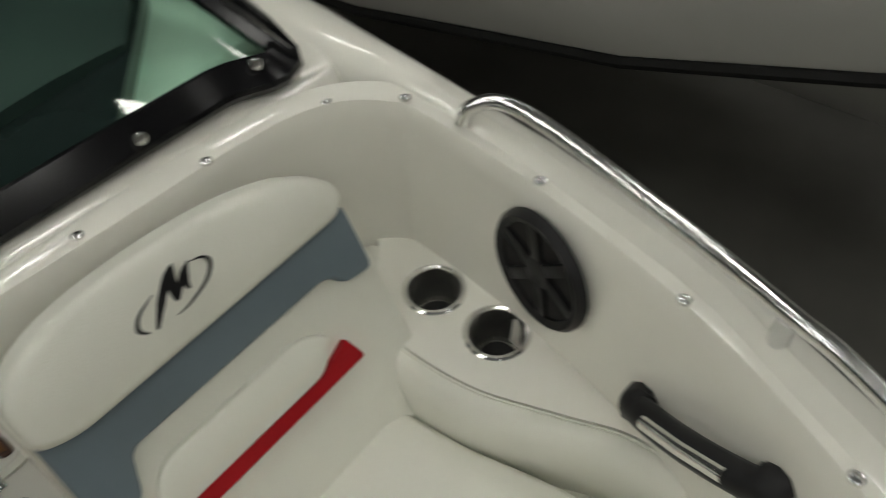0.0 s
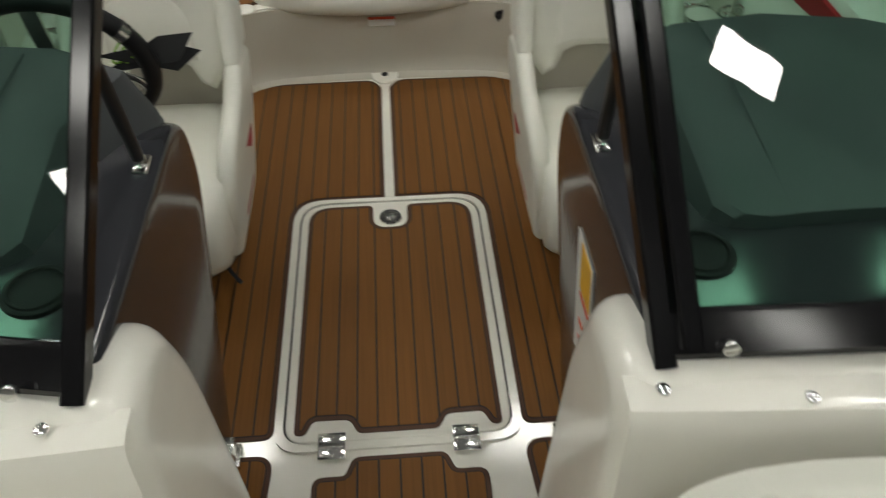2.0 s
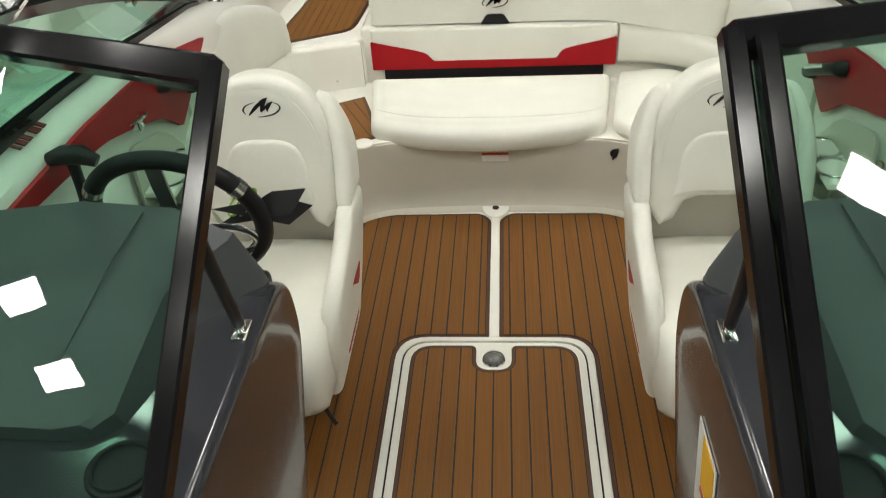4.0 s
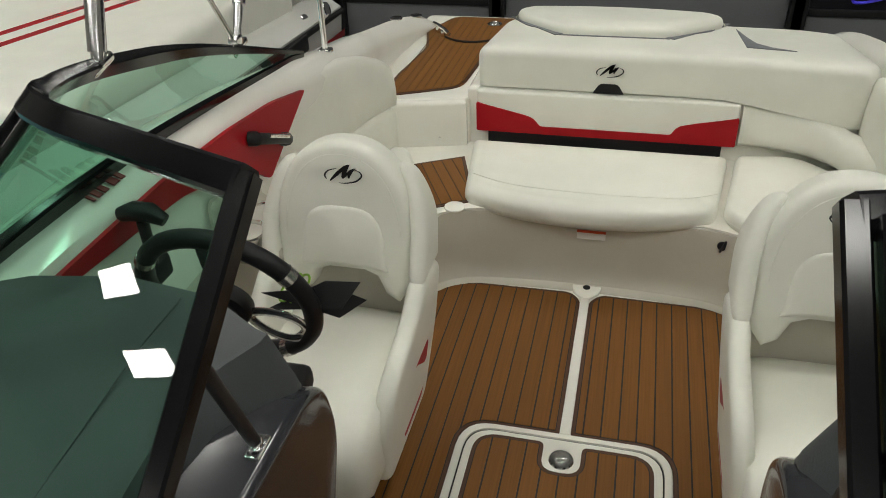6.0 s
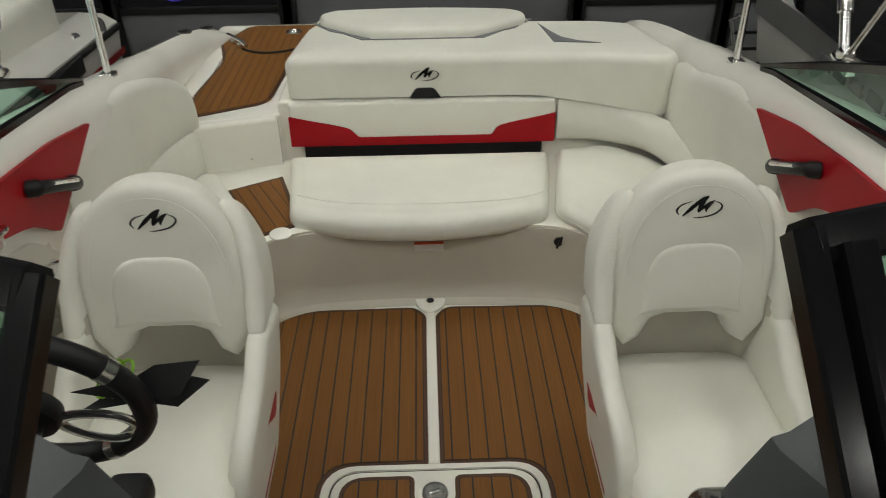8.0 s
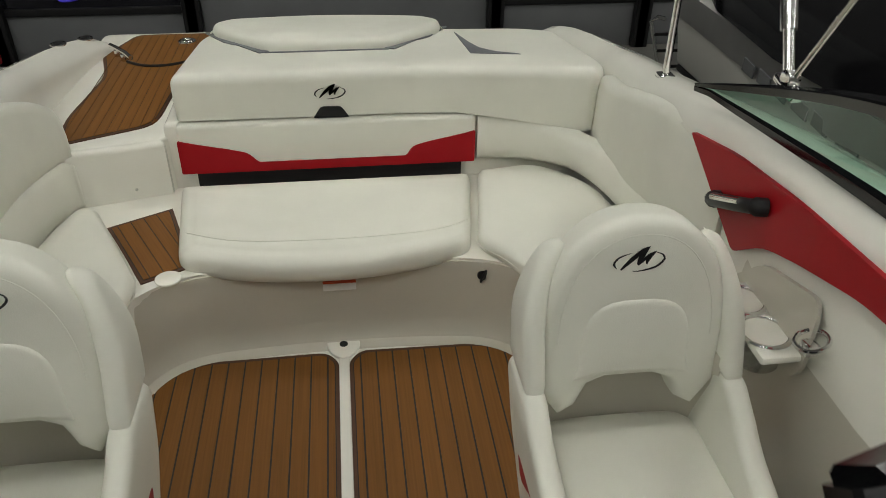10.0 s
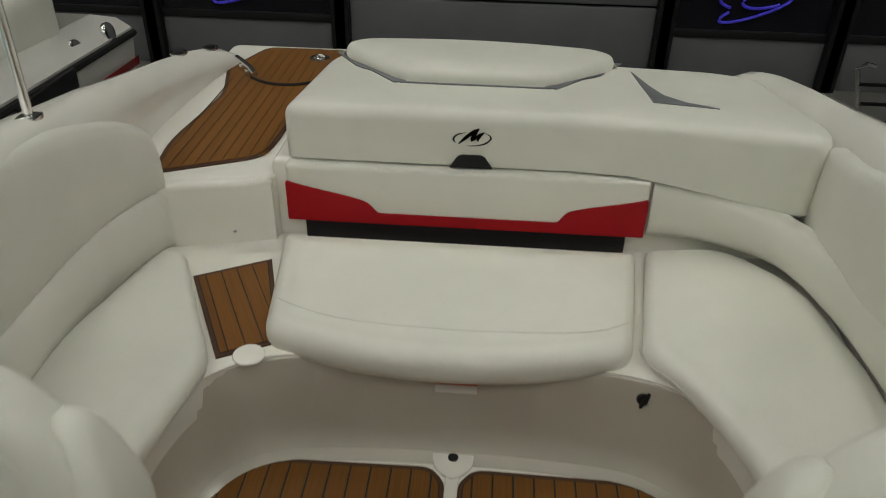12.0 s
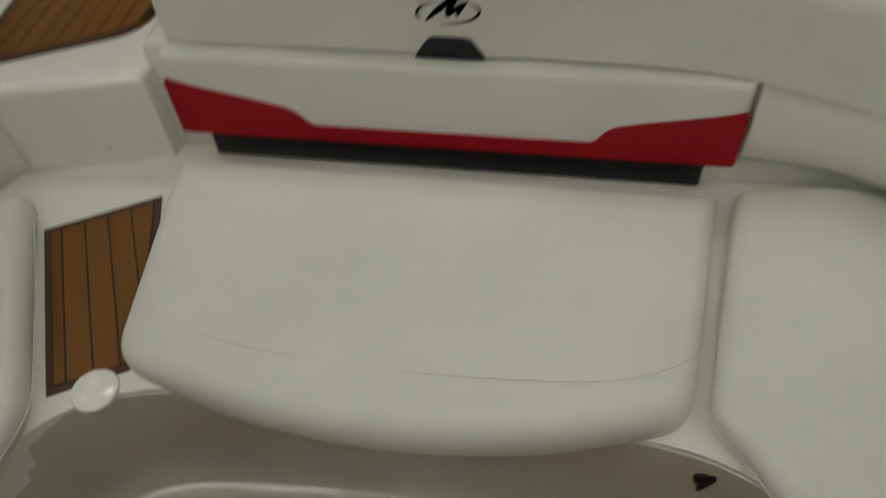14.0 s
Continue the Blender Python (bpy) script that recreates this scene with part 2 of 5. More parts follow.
def box(sx, sy, sz, m=Matrix(), bevel=0.0, seg=2):
    bm = bmesh.new()
    bmesh.ops.create_cube(bm, size=1.0, matrix=Matrix.Diagonal((sx, sy, sz, 1)))
    if bevel:
        bmesh.ops.bevel(bm, geom=bm.edges[:], offset=bevel, segments=seg, profile=0.5, affect="EDGES", clamp_overlap=True)
    bm.transform(m)
    return bm


def loft(rings, closed=False, caps=False):
    bm = bmesh.new()
    vs = [[bm.verts.new(p) for p in r] for r in rings]
    for a, b in zip(vs, vs[1:]):
        k = len(a)
        for i in range(k if closed else k - 1):
            bm.faces.new((a[i], a[(i + 1) % k], b[(i + 1) % k], b[i]))
    if caps:
        bm.faces.new(vs[0][::-1])
        bm.faces.new(vs[-1])
    return bm


def spline(points, steps=8, closed=False):
    """Catmull-Rom through the points."""
    p = [Vector(q) for q in points]
    n, out = len(p), []
    for i in range(n if closed else n - 1):
        if closed:
            a, b, c, d = p[i - 1], p[i], p[(i + 1) % n], p[(i + 2) % n]
        else:
            a, b, c, d = p[max(i - 1, 0)], p[i], p[i + 1], p[min(i + 2, n - 1)]
        for k in range(steps):
            t = k / steps
            out.append(0.5 * (2 * b + (c - a) * t + (2 * a - 5 * b + 4 * c - d) * t * t + (3 * b - a - 3 * c + d) * t ** 3))
    if not closed:
        out.append(p[-1])
    return out


def tube(points, r, seg=10, flat=1.0, closed=False):
    """A round (or flattened) bar along the points, with closed ends."""
    p = [Vector(q) for q in points]
    rings, up = [], Vector((0, 0, 1))
    n = len(p)
    for i in range(n):
        d = (p[(i + 1) % n] - p[i - 1]) if closed else (p[min(i + 1, n - 1)] - p[max(i - 1, 0)])
        d.normalize()
        side = d.cross(up)
        if side.length < 0.05:
            side = d.cross(Vector((0, 1, 0)))
        side.normalize()
        u = side.cross(d)
        rr = r[i] if isinstance(r, (list, tuple)) else r
        rings.append([p[i] + side * math.cos(a) * rr + u * math.sin(a) * rr * flat for a in (2 * math.pi * k / seg for k in range(seg))])
    if closed:
        rings.append(rings[0])
        bm = loft(rings, closed=True)
        bmesh.ops.remove_doubles(bm, verts=bm.verts, dist=1e-6)
        return bm
    return loft(rings, closed=True, caps=True)


def bar(points, w, h, normals=None, taper=None):
    """A flat rectangular bar along the points: w across, h thick along the up vector."""
    p = [Vector(q) for q in points]
    rings = []
    for i in range(len(p)):
        d = (p[min(i + 1, len(p) - 1)] - p[max(i - 1, 0)]).normalized()
        u = Vector(normals[i] if normals else (0, 0, 1))
        s = d.cross(u).normalized()
        u = s.cross(d).normalized()
        c = 0.22
        prof = [(-1, -1 + c), (-1 + c * h / w, -1), (1 - c * h / w, -1), (1, -1 + c), (1, 1 - c), (1 - c * h / w, 1), (-1 + c * h / w, 1), (-1, 1 - c)]
        f = taper[i] if taper else 1.0
        rings.append([p[i] + s * a * w * f / 2 + u * b * h * f / 2 for a, b in prof])
    return loft(rings, closed=True, caps=True)


def disc(r, depth, seg=24, m=Matrix(), bevel=0.0):
    bm = bmesh.new()
    bmesh.ops.create_cone(bm, cap_ends=True, segments=seg, radius1=r, radius2=r, depth=depth)
    if bevel:
        es = [e for e in bm.edges if len(e.link_faces) == 2 and any(len(f.verts) > 4 for f in e.link_faces)]
        bmesh.ops.bevel(bm, geom=es, offset=bevel, segments=2, profile=0.5, affect="EDGES")
    bm.transform(m)
    return bm


def rounded(points, radii, seg=6):
    """A closed 2D outline with its corners rounded."""
    out, n = [], len(points)
    for i in range(n):
        a, b, c = Vector(points[i - 1]), Vector(points[i]), Vector(points[(i + 1) % n])
        r = radii[i] if isinstance(radii, (list, tuple)) else radii
        if r <= 0:
            out.append(tuple(b))
            continue
        u, v = (a - b).normalized(), (c - b).normalized()
        p, q = b + u * r, b + v * r
        for k in range(seg + 1):
            t = k / seg
            out.append(tuple(p * (1 - t) ** 2 + b * 2 * t * (1 - t) + q * t * t))
    return out


def clip_strip(outline, lo, hi):
    """The part of the outline with lo <= x <= hi."""
    for lim, sign in ((lo, 1), (hi, -1)):
        out, n = [], len(outline)
        for i in range(n):
            a, b = outline[i - 1], outline[i]
            ia, ib = (a[0] - lim) * sign >= 0, (b[0] - lim) * sign >= 0
            if ia != ib:
                t = (lim - a[0]) / (b[0] - a[0])
                out.append((lim, a[1] + t * (b[1] - a[1])))
            if ib:
                out.append(b)
        outline = out
        if len(outline) < 3:
            return []
    return outline


def mirror(points):
    return [(-p[0], *p[1:]) for p in points]


PITCH = 0.0525


def teak_panel(parent, outline, z, phase=0.0, pitch=PITCH, gap=0.0026):
    """A teak inlay: a dark border, black caulk and single planks, laid on parent at height z."""
    outline = clean(ccw(outline), 0.004)
    part("teak_border", prism(outline, z, z + 0.004), BORDER, parent, "dark brown routed border", smooth=False)
    core = inset(outline, 0.011)
    part("caulking", prism(core, z + 0.001, z + 0.0046), CAULK, parent, "black rubber caulking", smooth=False)
    core = inset(outline, 0.014)
    x0, x1 = min(p[0] for p in core), max(p[0] for p in core)
    k = math.floor((x0 - phase) / pitch)
    while phase + k * pitch < x1:
        a, b = phase + k * pitch + gap, phase + (k + 1) * pitch - gap
        k += 1
        piece = clean(clip_strip(core, a, b), 0.0008)
        if len(piece) < 3 or max(p[0] for p in piece) - min(p[0] for p in piece) < 0.004:
            continue
        part("plank", prism(piece, z + 0.002, z + 0.0065), TEAK, parent, smooth=False)


# ---- the hall ----
def hall():
    fl = part("floor", prism([(-14, -12), (14, -12), (14, 9.2), (-14, 9.2)], -1.15, -1.0), CONCRETE, smooth=False)
    tagged(fl, "dark grey polished concrete showroom floor", "floor", kind="structure")
    for nm, o in (("wall_south", [(-14, -12.3), (14, -12.3), (14, -12), (-14, -12)]), ("wall_east", [(14, -12.3), (14.3, -12.3), (14.3, 9.5), (14, 9.5)]), ("wall_west", [(-14.3, -12.3), (-14, -12.3), (-14, 9.5), (-14.3, 9.5)])):
        tagged(part(nm, prism(o, -1.15, 7.0), WALLLIGHT, smooth=False), "pale painted showroom wall", "wall", kind="structure")
    tagged(part("wall_north", prism([(-14.3, 9.2), (14.3, 9.2), (14.3, 9.5), (-14.3, 9.5)], -1.15, 7.0), WALLDARK, smooth=False), "dark grey showroom wall with roller doors", "wall", kind="structure")
    tagged(part("ceiling", prism([(-14.3, -12.3), (14.3, -12.3), (14.3, 9.5), (-14.3, 9.5)], 7.0, 7.2), CEILPAINT, smooth=False), "dark painted showroom ceiling", "ceiling", kind="structure")
    first = None
    for x in (-9.2, -5.8, -2.2, 1.5, 4.9, 9.0):
        for y in (-7.0, -3.2, -1.6, 2.2, 6.0) if x not in (-5.8, 1.5, 4.9) else ((-7.0, -2.2, 1.6, 4.8, 8.0) if x == -5.8 else (-5.4, -1.6, 2.2, 6.0) if x == 1.5 else (-5.0, -0.85, 2.6, 6.2)):
            if first is None:
                first = thing("ceiling_light", "rectangular white fluorescent panel lamp under the ceiling", "ceiling light", (x, y, 6.9), "ceiling lights of the hall")
                part("frame", box(1.0, 0.62, 0.09, pose(0, 0, 0.05), 0.01), WALLLIGHT, first, "white metal frame")
                part("diffuser", box(0.92, 0.54, 0.02, pose(0, 0, -0.005)), LAMPGLOW, first, "glowing white diffuser", smooth=False)
            else:
                copy_thing(first, pose(x, y, 6.9))


hall()


# ---- the boat: hull, deck and liner ----
def lerp(table, y):
    ys = [r[0] for r in table]
    return [float(np.interp(y, ys, [r[k] for r in table])) for k in range(1, len(table[0]))]


# y, inner x, inner z, deck crown x, crown z, outer x, outer z
SIDE = [
    (-0.98, 0.02, 0.85, 0.03, 0.89, 0.06, 0.83),
    (-0.85, 0.165, 0.85, 0.22, 0.89, 0.31, 0.83),
    (-0.6, 0.375, 0.86, 0.43, 0.90, 0.53, 0.83),
    (-0.2, 0.625, 0.87, 0.68, 0.905, 0.78, 0.84),
    (0.12, 0.785, 0.875, 0.84, 0.91, 0.93, 0.845),
    (0.39, 0.912, 0.88, 0.965, 0.91, 1.035, 0.85),
    (0.69, 0.985, 0.885, 1.035, 0.915, 1.10, 0.86),
    (0.95, 1.025, 0.89, 1.065, 0.92, 1.14, 0.865),
    (1.3, 1.0, 0.92, 1.09, 0.93, 1.185, 0.87),
    (1.7, 0.955, 0.94, 1.07, 0.96, 1.24, 0.87),
    (2.3, 0.955, 0.955, 1.04, 0.992, 1.28, 0.88),
    (2.7, 0.955, 0.938, 1.02, 0.965, 1.275, 0.865),
    (3.0, 0.955, 0.885, 1.00, 0.925, 1.27, 0.84),
    (3.3, 0.965, 0.825, 1.03, 0.87, 1.26, 0.79),
    (3.7, 1.00, 0.745, 1.08, 0.79, 1.24, 0.71),
    (4.0, 1.015, 0.69, 1.09, 0.745, 1.225, 0.665),
    (4.2, 1.03, 0.65, 1.10, 0.706, 1.21, 0.625),
    (4.45, 1.02, 0.61, 1.095, 0.665, 1.19, 0.585),
    (4.7, 1.00, 0.565, 1.08, 0.618, 1.16, 0.545),
    (4.85, 0.965, 0.535, 1.04, 0.582, 1.12, 0.51),
    (4.93, 0.93, 0.49, 0.99, 0.53, 1.08, 0.475),
    (5.0, 0.88, 0.44, 0.94, 0.47, 1.02, 0.43),
]


def hull_side(s):
    rings = []
    for y in np.linspace(-0.98, 5.0, 90):
        xi, zi, xc, zc, xo, zo = lerp(SIDE, y)
        low = min(1.0, max(0.15, (y + 1.2) / 2.2))
        pts = [(xi + 0.03, 0.25), (xi, zi - 0.02), (xi + 0.012, zi + 0.004), (xi + (xc - xi) * 0.55, zi + (zc - zi) * 0.72), (xc, zc), (xc + (xo - xc) * 0.5, zc - (zc - zo) * 0.22), (xo - 0.015, zo + 0.02), (xo, zo - 0.01), (xo - 0.004, zo - 0.06), (xo - 0.05, zo - 0.35), (xo * 0.86, zo - 0.75), (0.0, -0.35 - 0.55 * low)]
        rings.append([(s * a, y, b) for a, b in pts])
    return loft(rings)


boat = thing("boat_hull", "white gelcoat bowrider hull with curved gunwales", "boat hull", (0, 0, -0.9), kind="structure")


def hpart(name, bm, mat, label="", **kw):
    bm.transform(Matrix.Translation((0, 0, 0.9)))
    return part(name, bm, mat, boat, label, **kw)


for s in (-1, 1):
    hpart("gunwale", hull_side(s), GEL, "glossy white gelcoat")
    rub = []
    for y in np.linspace(-0.95, 4.95, 70):
        xi, zi, xc, zc, xo, zo = lerp(SIDE, y)
        rub.append((s * (xo + 0.004), y, zo - 0.035))
    hpart("rub_rail", tube(rub, 0.022, 8), RUBBER, "black rubber rub rail")

# cockpit and bow floor, one white moulding under the teak
cockpit_floor = part("cockpit_floor", prism([(-0.3, -0.6), (0.3, -0.6), (0.85, 0.2), (1.1, 1.0), (1.1, 4.9), (-1.1, 4.9), (-1.1, 1.0), (-0.85, 0.2)], -0.08, 0.0), GEL, smooth=False)
tagged(cockpit_floor, "white moulded boat floor inlaid with teak planks", "floor", kind="structure")


# teak inlays of the cockpit floor
AFT = rounded([(-0.017, 2.59), (-0.017, 3.275), (-0.055, 3.325), (-0.50, 3.318), (-0.625, 3.17), (-0.66, 1.68), (-0.317, 1.68), (-0.317, 2.59)], [0.012, 0.02, 0.03, 0.09, 0.1, 0.02, 0.03, 0.10])
AFT_R = ccw(mirror(AFT))
BOW = rounded([(0.20, -0.55), (0.215, 1.565), (0.135, 1.565), (0.115, 1.615), (-0.115, 1.615), (-0.135, 1.565), (-0.215, 1.565), (-0.20, -0.55)], [0.05, 0.03, 0.012, 0.02, 0.02, 0.012, 0.03, 0.05])
SMALL = rounded([(0.335, 1.30), (0.44, 1.30), (0.45, 1.635), (0.31, 1.635)], [0.03, 0.02, 0.02, 0.05])

# liner: the moulded wall round the cockpit, with the seat bases' tops
LINE = [(-0.955, 1.55), (-0.955, 2.74), (-0.90, 2.80), (-0.72, 2.82), (-0.665, 2.90), (-0.655, 3.10), (-0.60, 3.26), (-0.47, 3.355), (-0.25, 3.385), (0.0, 3.392)]
WALLPATH = [Vector((x, y)) for x, y in LINE] + [Vector((-x, y)) for x, y in LINE[-2::-1]]
WALLPATH = [Vector((p[0], p[1])) for p in spline([(v.x, v.y, 0) for v in WALLPATH], 5)]


def liner_wall():
    rings = []
    n = len(WALLPATH)
    for i, p in enumerate(WALLPATH):
        d = (WALLPATH[min(i + 1, n - 1)] - WALLPATH[max(i - 1, 0)]).normalized()
        out = Vector((-d.y, d.x))
        top = 0.30 if p.y > 2.78 else 0.86
        ring = [(-0.055, 0.001), (-0.048, 0.006), (-0.02, 0.012), (-0.004, 0.035), (0.003, 0.08), (0.008, top * 0.5), (0.012, top - 0.03), (0.016, top - 0.008), (0.026, top), (0.05, top + 0.001)]
        rings.append([(p.x + out.x * a, p.y + out.y * a, b) for a, b in ring])
    return loft(rings)


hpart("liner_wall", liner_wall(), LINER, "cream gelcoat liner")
bench_top = [(p.x * 1.0, p.y + 0.02) for p in WALLPATH if p.y > 2.81]
hpart("seat_base_top", prism(ccw(bench_top + [(0.99, 2.82), (1.0, 3.98), (-1.0, 3.98), (-0.99, 2.82)]), 0.20, 0.302), GEL, "white gelcoat ledge")
# the moulding behind the seats and the aft walkway
hpart("aft_bulkhead", prism([(-0.585, 3.955), (0.99, 3.955), (0.99, 4.6), (-0.585, 4.6)], 0.25, 0.56, 0.02), GEL, "white gelcoat")
WALK = rounded([(-1.06, 3.835), (-0.575, 3.93), (-0.575, 4.62), (-0.30, 5.0), (-0.3, 5.12), (-1.06, 5.12)], [0.02, 0.04, 0.02, 0.02, 0.02, 0.05])
hpart("aft_walkway", prism(ccw(WALK), 0.25, 0.512, 0.015), GEL, "white gelcoat")
hpart("transom", prism(rounded([(-1.04, 4.95), (1.04, 4.95), (0.98, 5.08), (-0.98, 5.08)], 0.03), -0.75, 0.42, 0.02), GEL, "white gelcoat")

walkway_teak = thing("walkway_teak", "brown teak inlay with black caulking on the aft walkway", "teak inlay", (0, 0, 0.512))
step_teak = thing("step_teak", "small brown teak inlay on the boarding step", "teak inlay", (0, 0, 0.302))
step_teak.rotation_euler = (0, 0, radians(27.5))

# consoles' white bulkheads, each beside the walk-through
for s in (-1, 1):
    prof = rounded([(0.86, 0.0), (1.40, 0.0), (1.385, 0.36), (1.345, 0.80), (1.29, 0.935), (1.21, 0.962), (1.12, 0.950), (1.085, 0.90), (1.04, 0.5)], [0, 0.03, 0.08, 0.08, 0.04, 0.03, 0.03, 0.04, 0.1])
    bm = prism(prof, 0.0, 0.78, 0.05, 6)
    bm.transform(Matrix.Translation((s * 1.06, 0, 0)) @ side_face(-s))
    for v in bm.verts:
        if v.co.z > 0.5:
            v.co.z -= 0.055 * max(0.0, abs(v.co.x) - 0.3)
    hpart("console_bulkhead", bm, GEL, "white gelcoat with rounded edges")


# ---- seats ----
def sweep_pad(path, z0, z1, thick, lean=0.0, steps=6):
    """An upright cushion along a plan path, rounded at its top and front; z1 may be a list."""
    p = spline([(x, y, 0) for x, y in path], steps)
    n = len(p)
    zs = z1 if isinstance(z1, (list, tuple)) else [z1] * len(path)
    b0 = z0 if isinstance(z0, (list, tuple)) else [z0] * len(path)
    rings = []
    for i, q in enumerate(p):
        d = (p[min(i + 1, n - 1)] - p[max(i - 1, 0)]).normalized()
        out = Vector((-d.y, d.x, 0))
        top = float(np.interp(i / steps, range(len(zs)), zs))
        low = float(np.interp(i / steps, range(len(b0)), b0))
        h, r = top - low, min(0.03, thick * 0.48)
        f = [(0.012, 0.0), (0.0, r * 0.6), (-0.006, h * 0.35), (-0.004, h * 0.65), (0.002, h - r * 1.1), (r * 0.35, h - r * 0.3), (r, h), (thick - r * 0.5, h), (thick, h - r), (thick, 0.0)]
        rings.append([q + out * (a + lean * b) + Vector((0, 0, low + b)) for a, b in f])
    return loft(rings, closed=True, caps=True)


def emblem(parent, m, size, name="emblem"):
    """A sporty mark as plain dark shapes: a broken oval and two slanting strokes."""
    bm = bmesh.new()
    def ribbon(points, widths):
        pts = spline([(x, y, 0) for x, y in points], 6)
        k = len(pts)
        top = []
        for i, q in enumerate(pts):
            d = (pts[min(i + 1, k - 1)] - pts[max(i - 1, 0)]).normalized()
            w = float(np.interp(i / (k - 1), np.linspace(0, 1, len(widths)), widths))
            nn = Vector((-d.y, d.x, 0)) * w
            top.append((bm.verts.new(q + nn), bm.verts.new(q - nn)))
        for a, b in zip(top, top[1:]):
            bm.faces.new((a[0], a[1], b[1], b[0]))
    ribbon([(-0.16, 0.15), (-0.40, 0.07), (-0.5, -0.06), (-0.44, -0.17)], [0.004, 0.018, 0.026, 0.006])
    ribbon([(0.34, 0.14), (0.47, 0.08), (0.5, -0.03), (0.34, -0.17), (0.05, -0.24), (-0.12, -0.24)], [0.006, 0.016, 0.024, 0.022, 0.014, 0.004])
    ribbon([(-0.36, -0.20), (-0.16, 0.0), (0.06, 0.19), (0.20, 0.27)], [0.016, 0.05, 0.045, 0.004])
    ribbon([(0.19, 0.265), (0.06, 0.10), (0.0, -0.06), (-0.01, -0.12)], [0.006, 0.06, 0.04, 0.006])
    ribbon([(0.0, -0.11), (0.10, 0.0), (0.22, 0.10), (0.34, 0.17)], [0.012, 0.035, 0.035, 0.004])
    ribbon([(0.33, 0.165), (0.20, 0.04), (0.16, -0.06), (0.17, -0.11)], [0.006, 0.045, 0.03, 0.006])
    bmesh.ops.solidify(bm, geom=bm.faces[:], thickness=0.012)
    bm.transform(m @ Matrix.Diagonal((size, size, size, 1)))
    return part(name, bm, LOGO, parent, "black embroidered mark", smooth=False)


def helm_seat(s):
    st = thing("helm_chair", "white vinyl bucket helm chair with red side insets", "chair", (s * 0.603, 2.345, 0), "helm chairs")
    part("pedestal", disc(0.07, 0.22, 24, pose(0, 0.02, 0.12), 0.01), BLACKPLASTIC, st, "black metal pedestal")
    part("base_plate", disc(0.13, 0.012, 32, pose(0, 0.02, 0.012), 0.004), STEEL, st, "steel floor plate")
    if s < 0:
        lv = part("slide_lever", tube([(0.14, -0.20, 0.185), (0.168, -0.235, 0.165), (0.19, -0.255, 0.15)], 0.006, 8), BLACKPLASTIC, st, "black slide lever")
        part("lever_boss", disc(0.016, 0.03, 16, pose(0.14, -0.20, 0.185, 90, 0, 30), 0.004), CHROME, lv, "chrome boss")
    # seat cushion with a full rounded front
    prof = [(-0.31, 0.235), (-0.345, 0.28), (-0.352, 0.36), (-0.335, 0.415), (-0.29, 0.448), (-0.2, 0.458), (0.0, 0.452), (0.17, 0.45), (0.21, 0.43), (0.22, 0.26), (0.1, 0.22)]
    rings = []
    for u in np.linspace(-1, 1, 21):
        k = abs(u)
        edge = 1 - max(0, (k - 0.7) / 0.3) ** 3 * 0.16
        rings.append([(u * 0.188, y * (1 - 0.10 * k ** 4), 0.33 + (z - 0.33) * edge) for y, z in prof])
    part("seat_cushion", loft(rings, closed=True, caps=True), VINYL, st, angle=60)
    # piping across the seat front
    part("seat_piping", tube([(u * 0.186, -0.333 * (1 - 0.10 * abs(u) ** 4) - 0.001, 0.398 - 0.012 * u * u) for u in np.linspace(-1, 1, 21)], 0.0028, 6), VINYL, st)
    # backrest: an arched pad with a raised insert
    def arch(w, h, n=28, p=0.8):
        return [(math.copysign(abs(math.cos(a)) ** p, math.cos(a)) * w, max(0.0, math.sin(a)) ** p * h) for a in np.linspace(0, math.pi, n)]
    out = [(0.145, -0.092), (0.188, -0.03)] + [(px, 0.09 + pz) for px, pz in arch(0.192, 0.262, p=0.9)] + [(-0.188, -0.03), (-0.145, -0.092), (-0.108, -0.07), (-0.085, -0.02), (-0.05, -0.006), (0.05, -0.006), (0.085, -0.02), (0.108, -0.07)]
    bk = prism(out, -0.10, 0.0, 0.03, 6, True, 0.004)
    bk.transform(FACE_FORWARD)
    tilt = pose(0, 0.145, 0.605, -9, 0, 0)
    bk.transform(tilt)
    back = part("backrest", bk, VINYL, st, angle=60)
    seam = tube([(px, 0.09 + pz, 0.0006) for px, pz in arch(0.157, 0.227, 30, 0.9)], 0.0013, 6)
    seam.transform(FACE_FORWARD)
    seam.transform(tilt)
    part("stitched_seam", seam, VINYL, st)
    o2 = [(0.124, 0.0)] + [(px, 0.035 + pz) for px, pz in arch(0.116, 0.150, 16, 0.62)] + [(-0.124, 0.0), (-0.06, 0.012), (0.06, 0.012)]
    ins = prism(o2, -0.03, 0.010, 0.016, 5, False, 0.006)
    ins.transform(FACE_FORWARD)
    ins.transform(tilt)
    part("lumbar_pad", ins, VINYL, st, "raised white vinyl lumbar pad", angle=60)
    emblem(back, tilt @ pose(-0.01 * s, -0.0055, 0.268, 90, 0, 0), 0.098)
    # shell behind the gap
    path = [(math.sin(a) * 0.185, 0.125 + math.cos(a) * 0.12) for a in np.linspace(-1.6, 1.6, 17)]
    rings = [[(x, y, 0.24), (x, y + 0.01, 0.64), (x * 1.05, y + 0.022, 0.64), (x * 1.05, y + 0.012, 0.24)] for x, y in path]
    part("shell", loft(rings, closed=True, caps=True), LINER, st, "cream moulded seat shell")
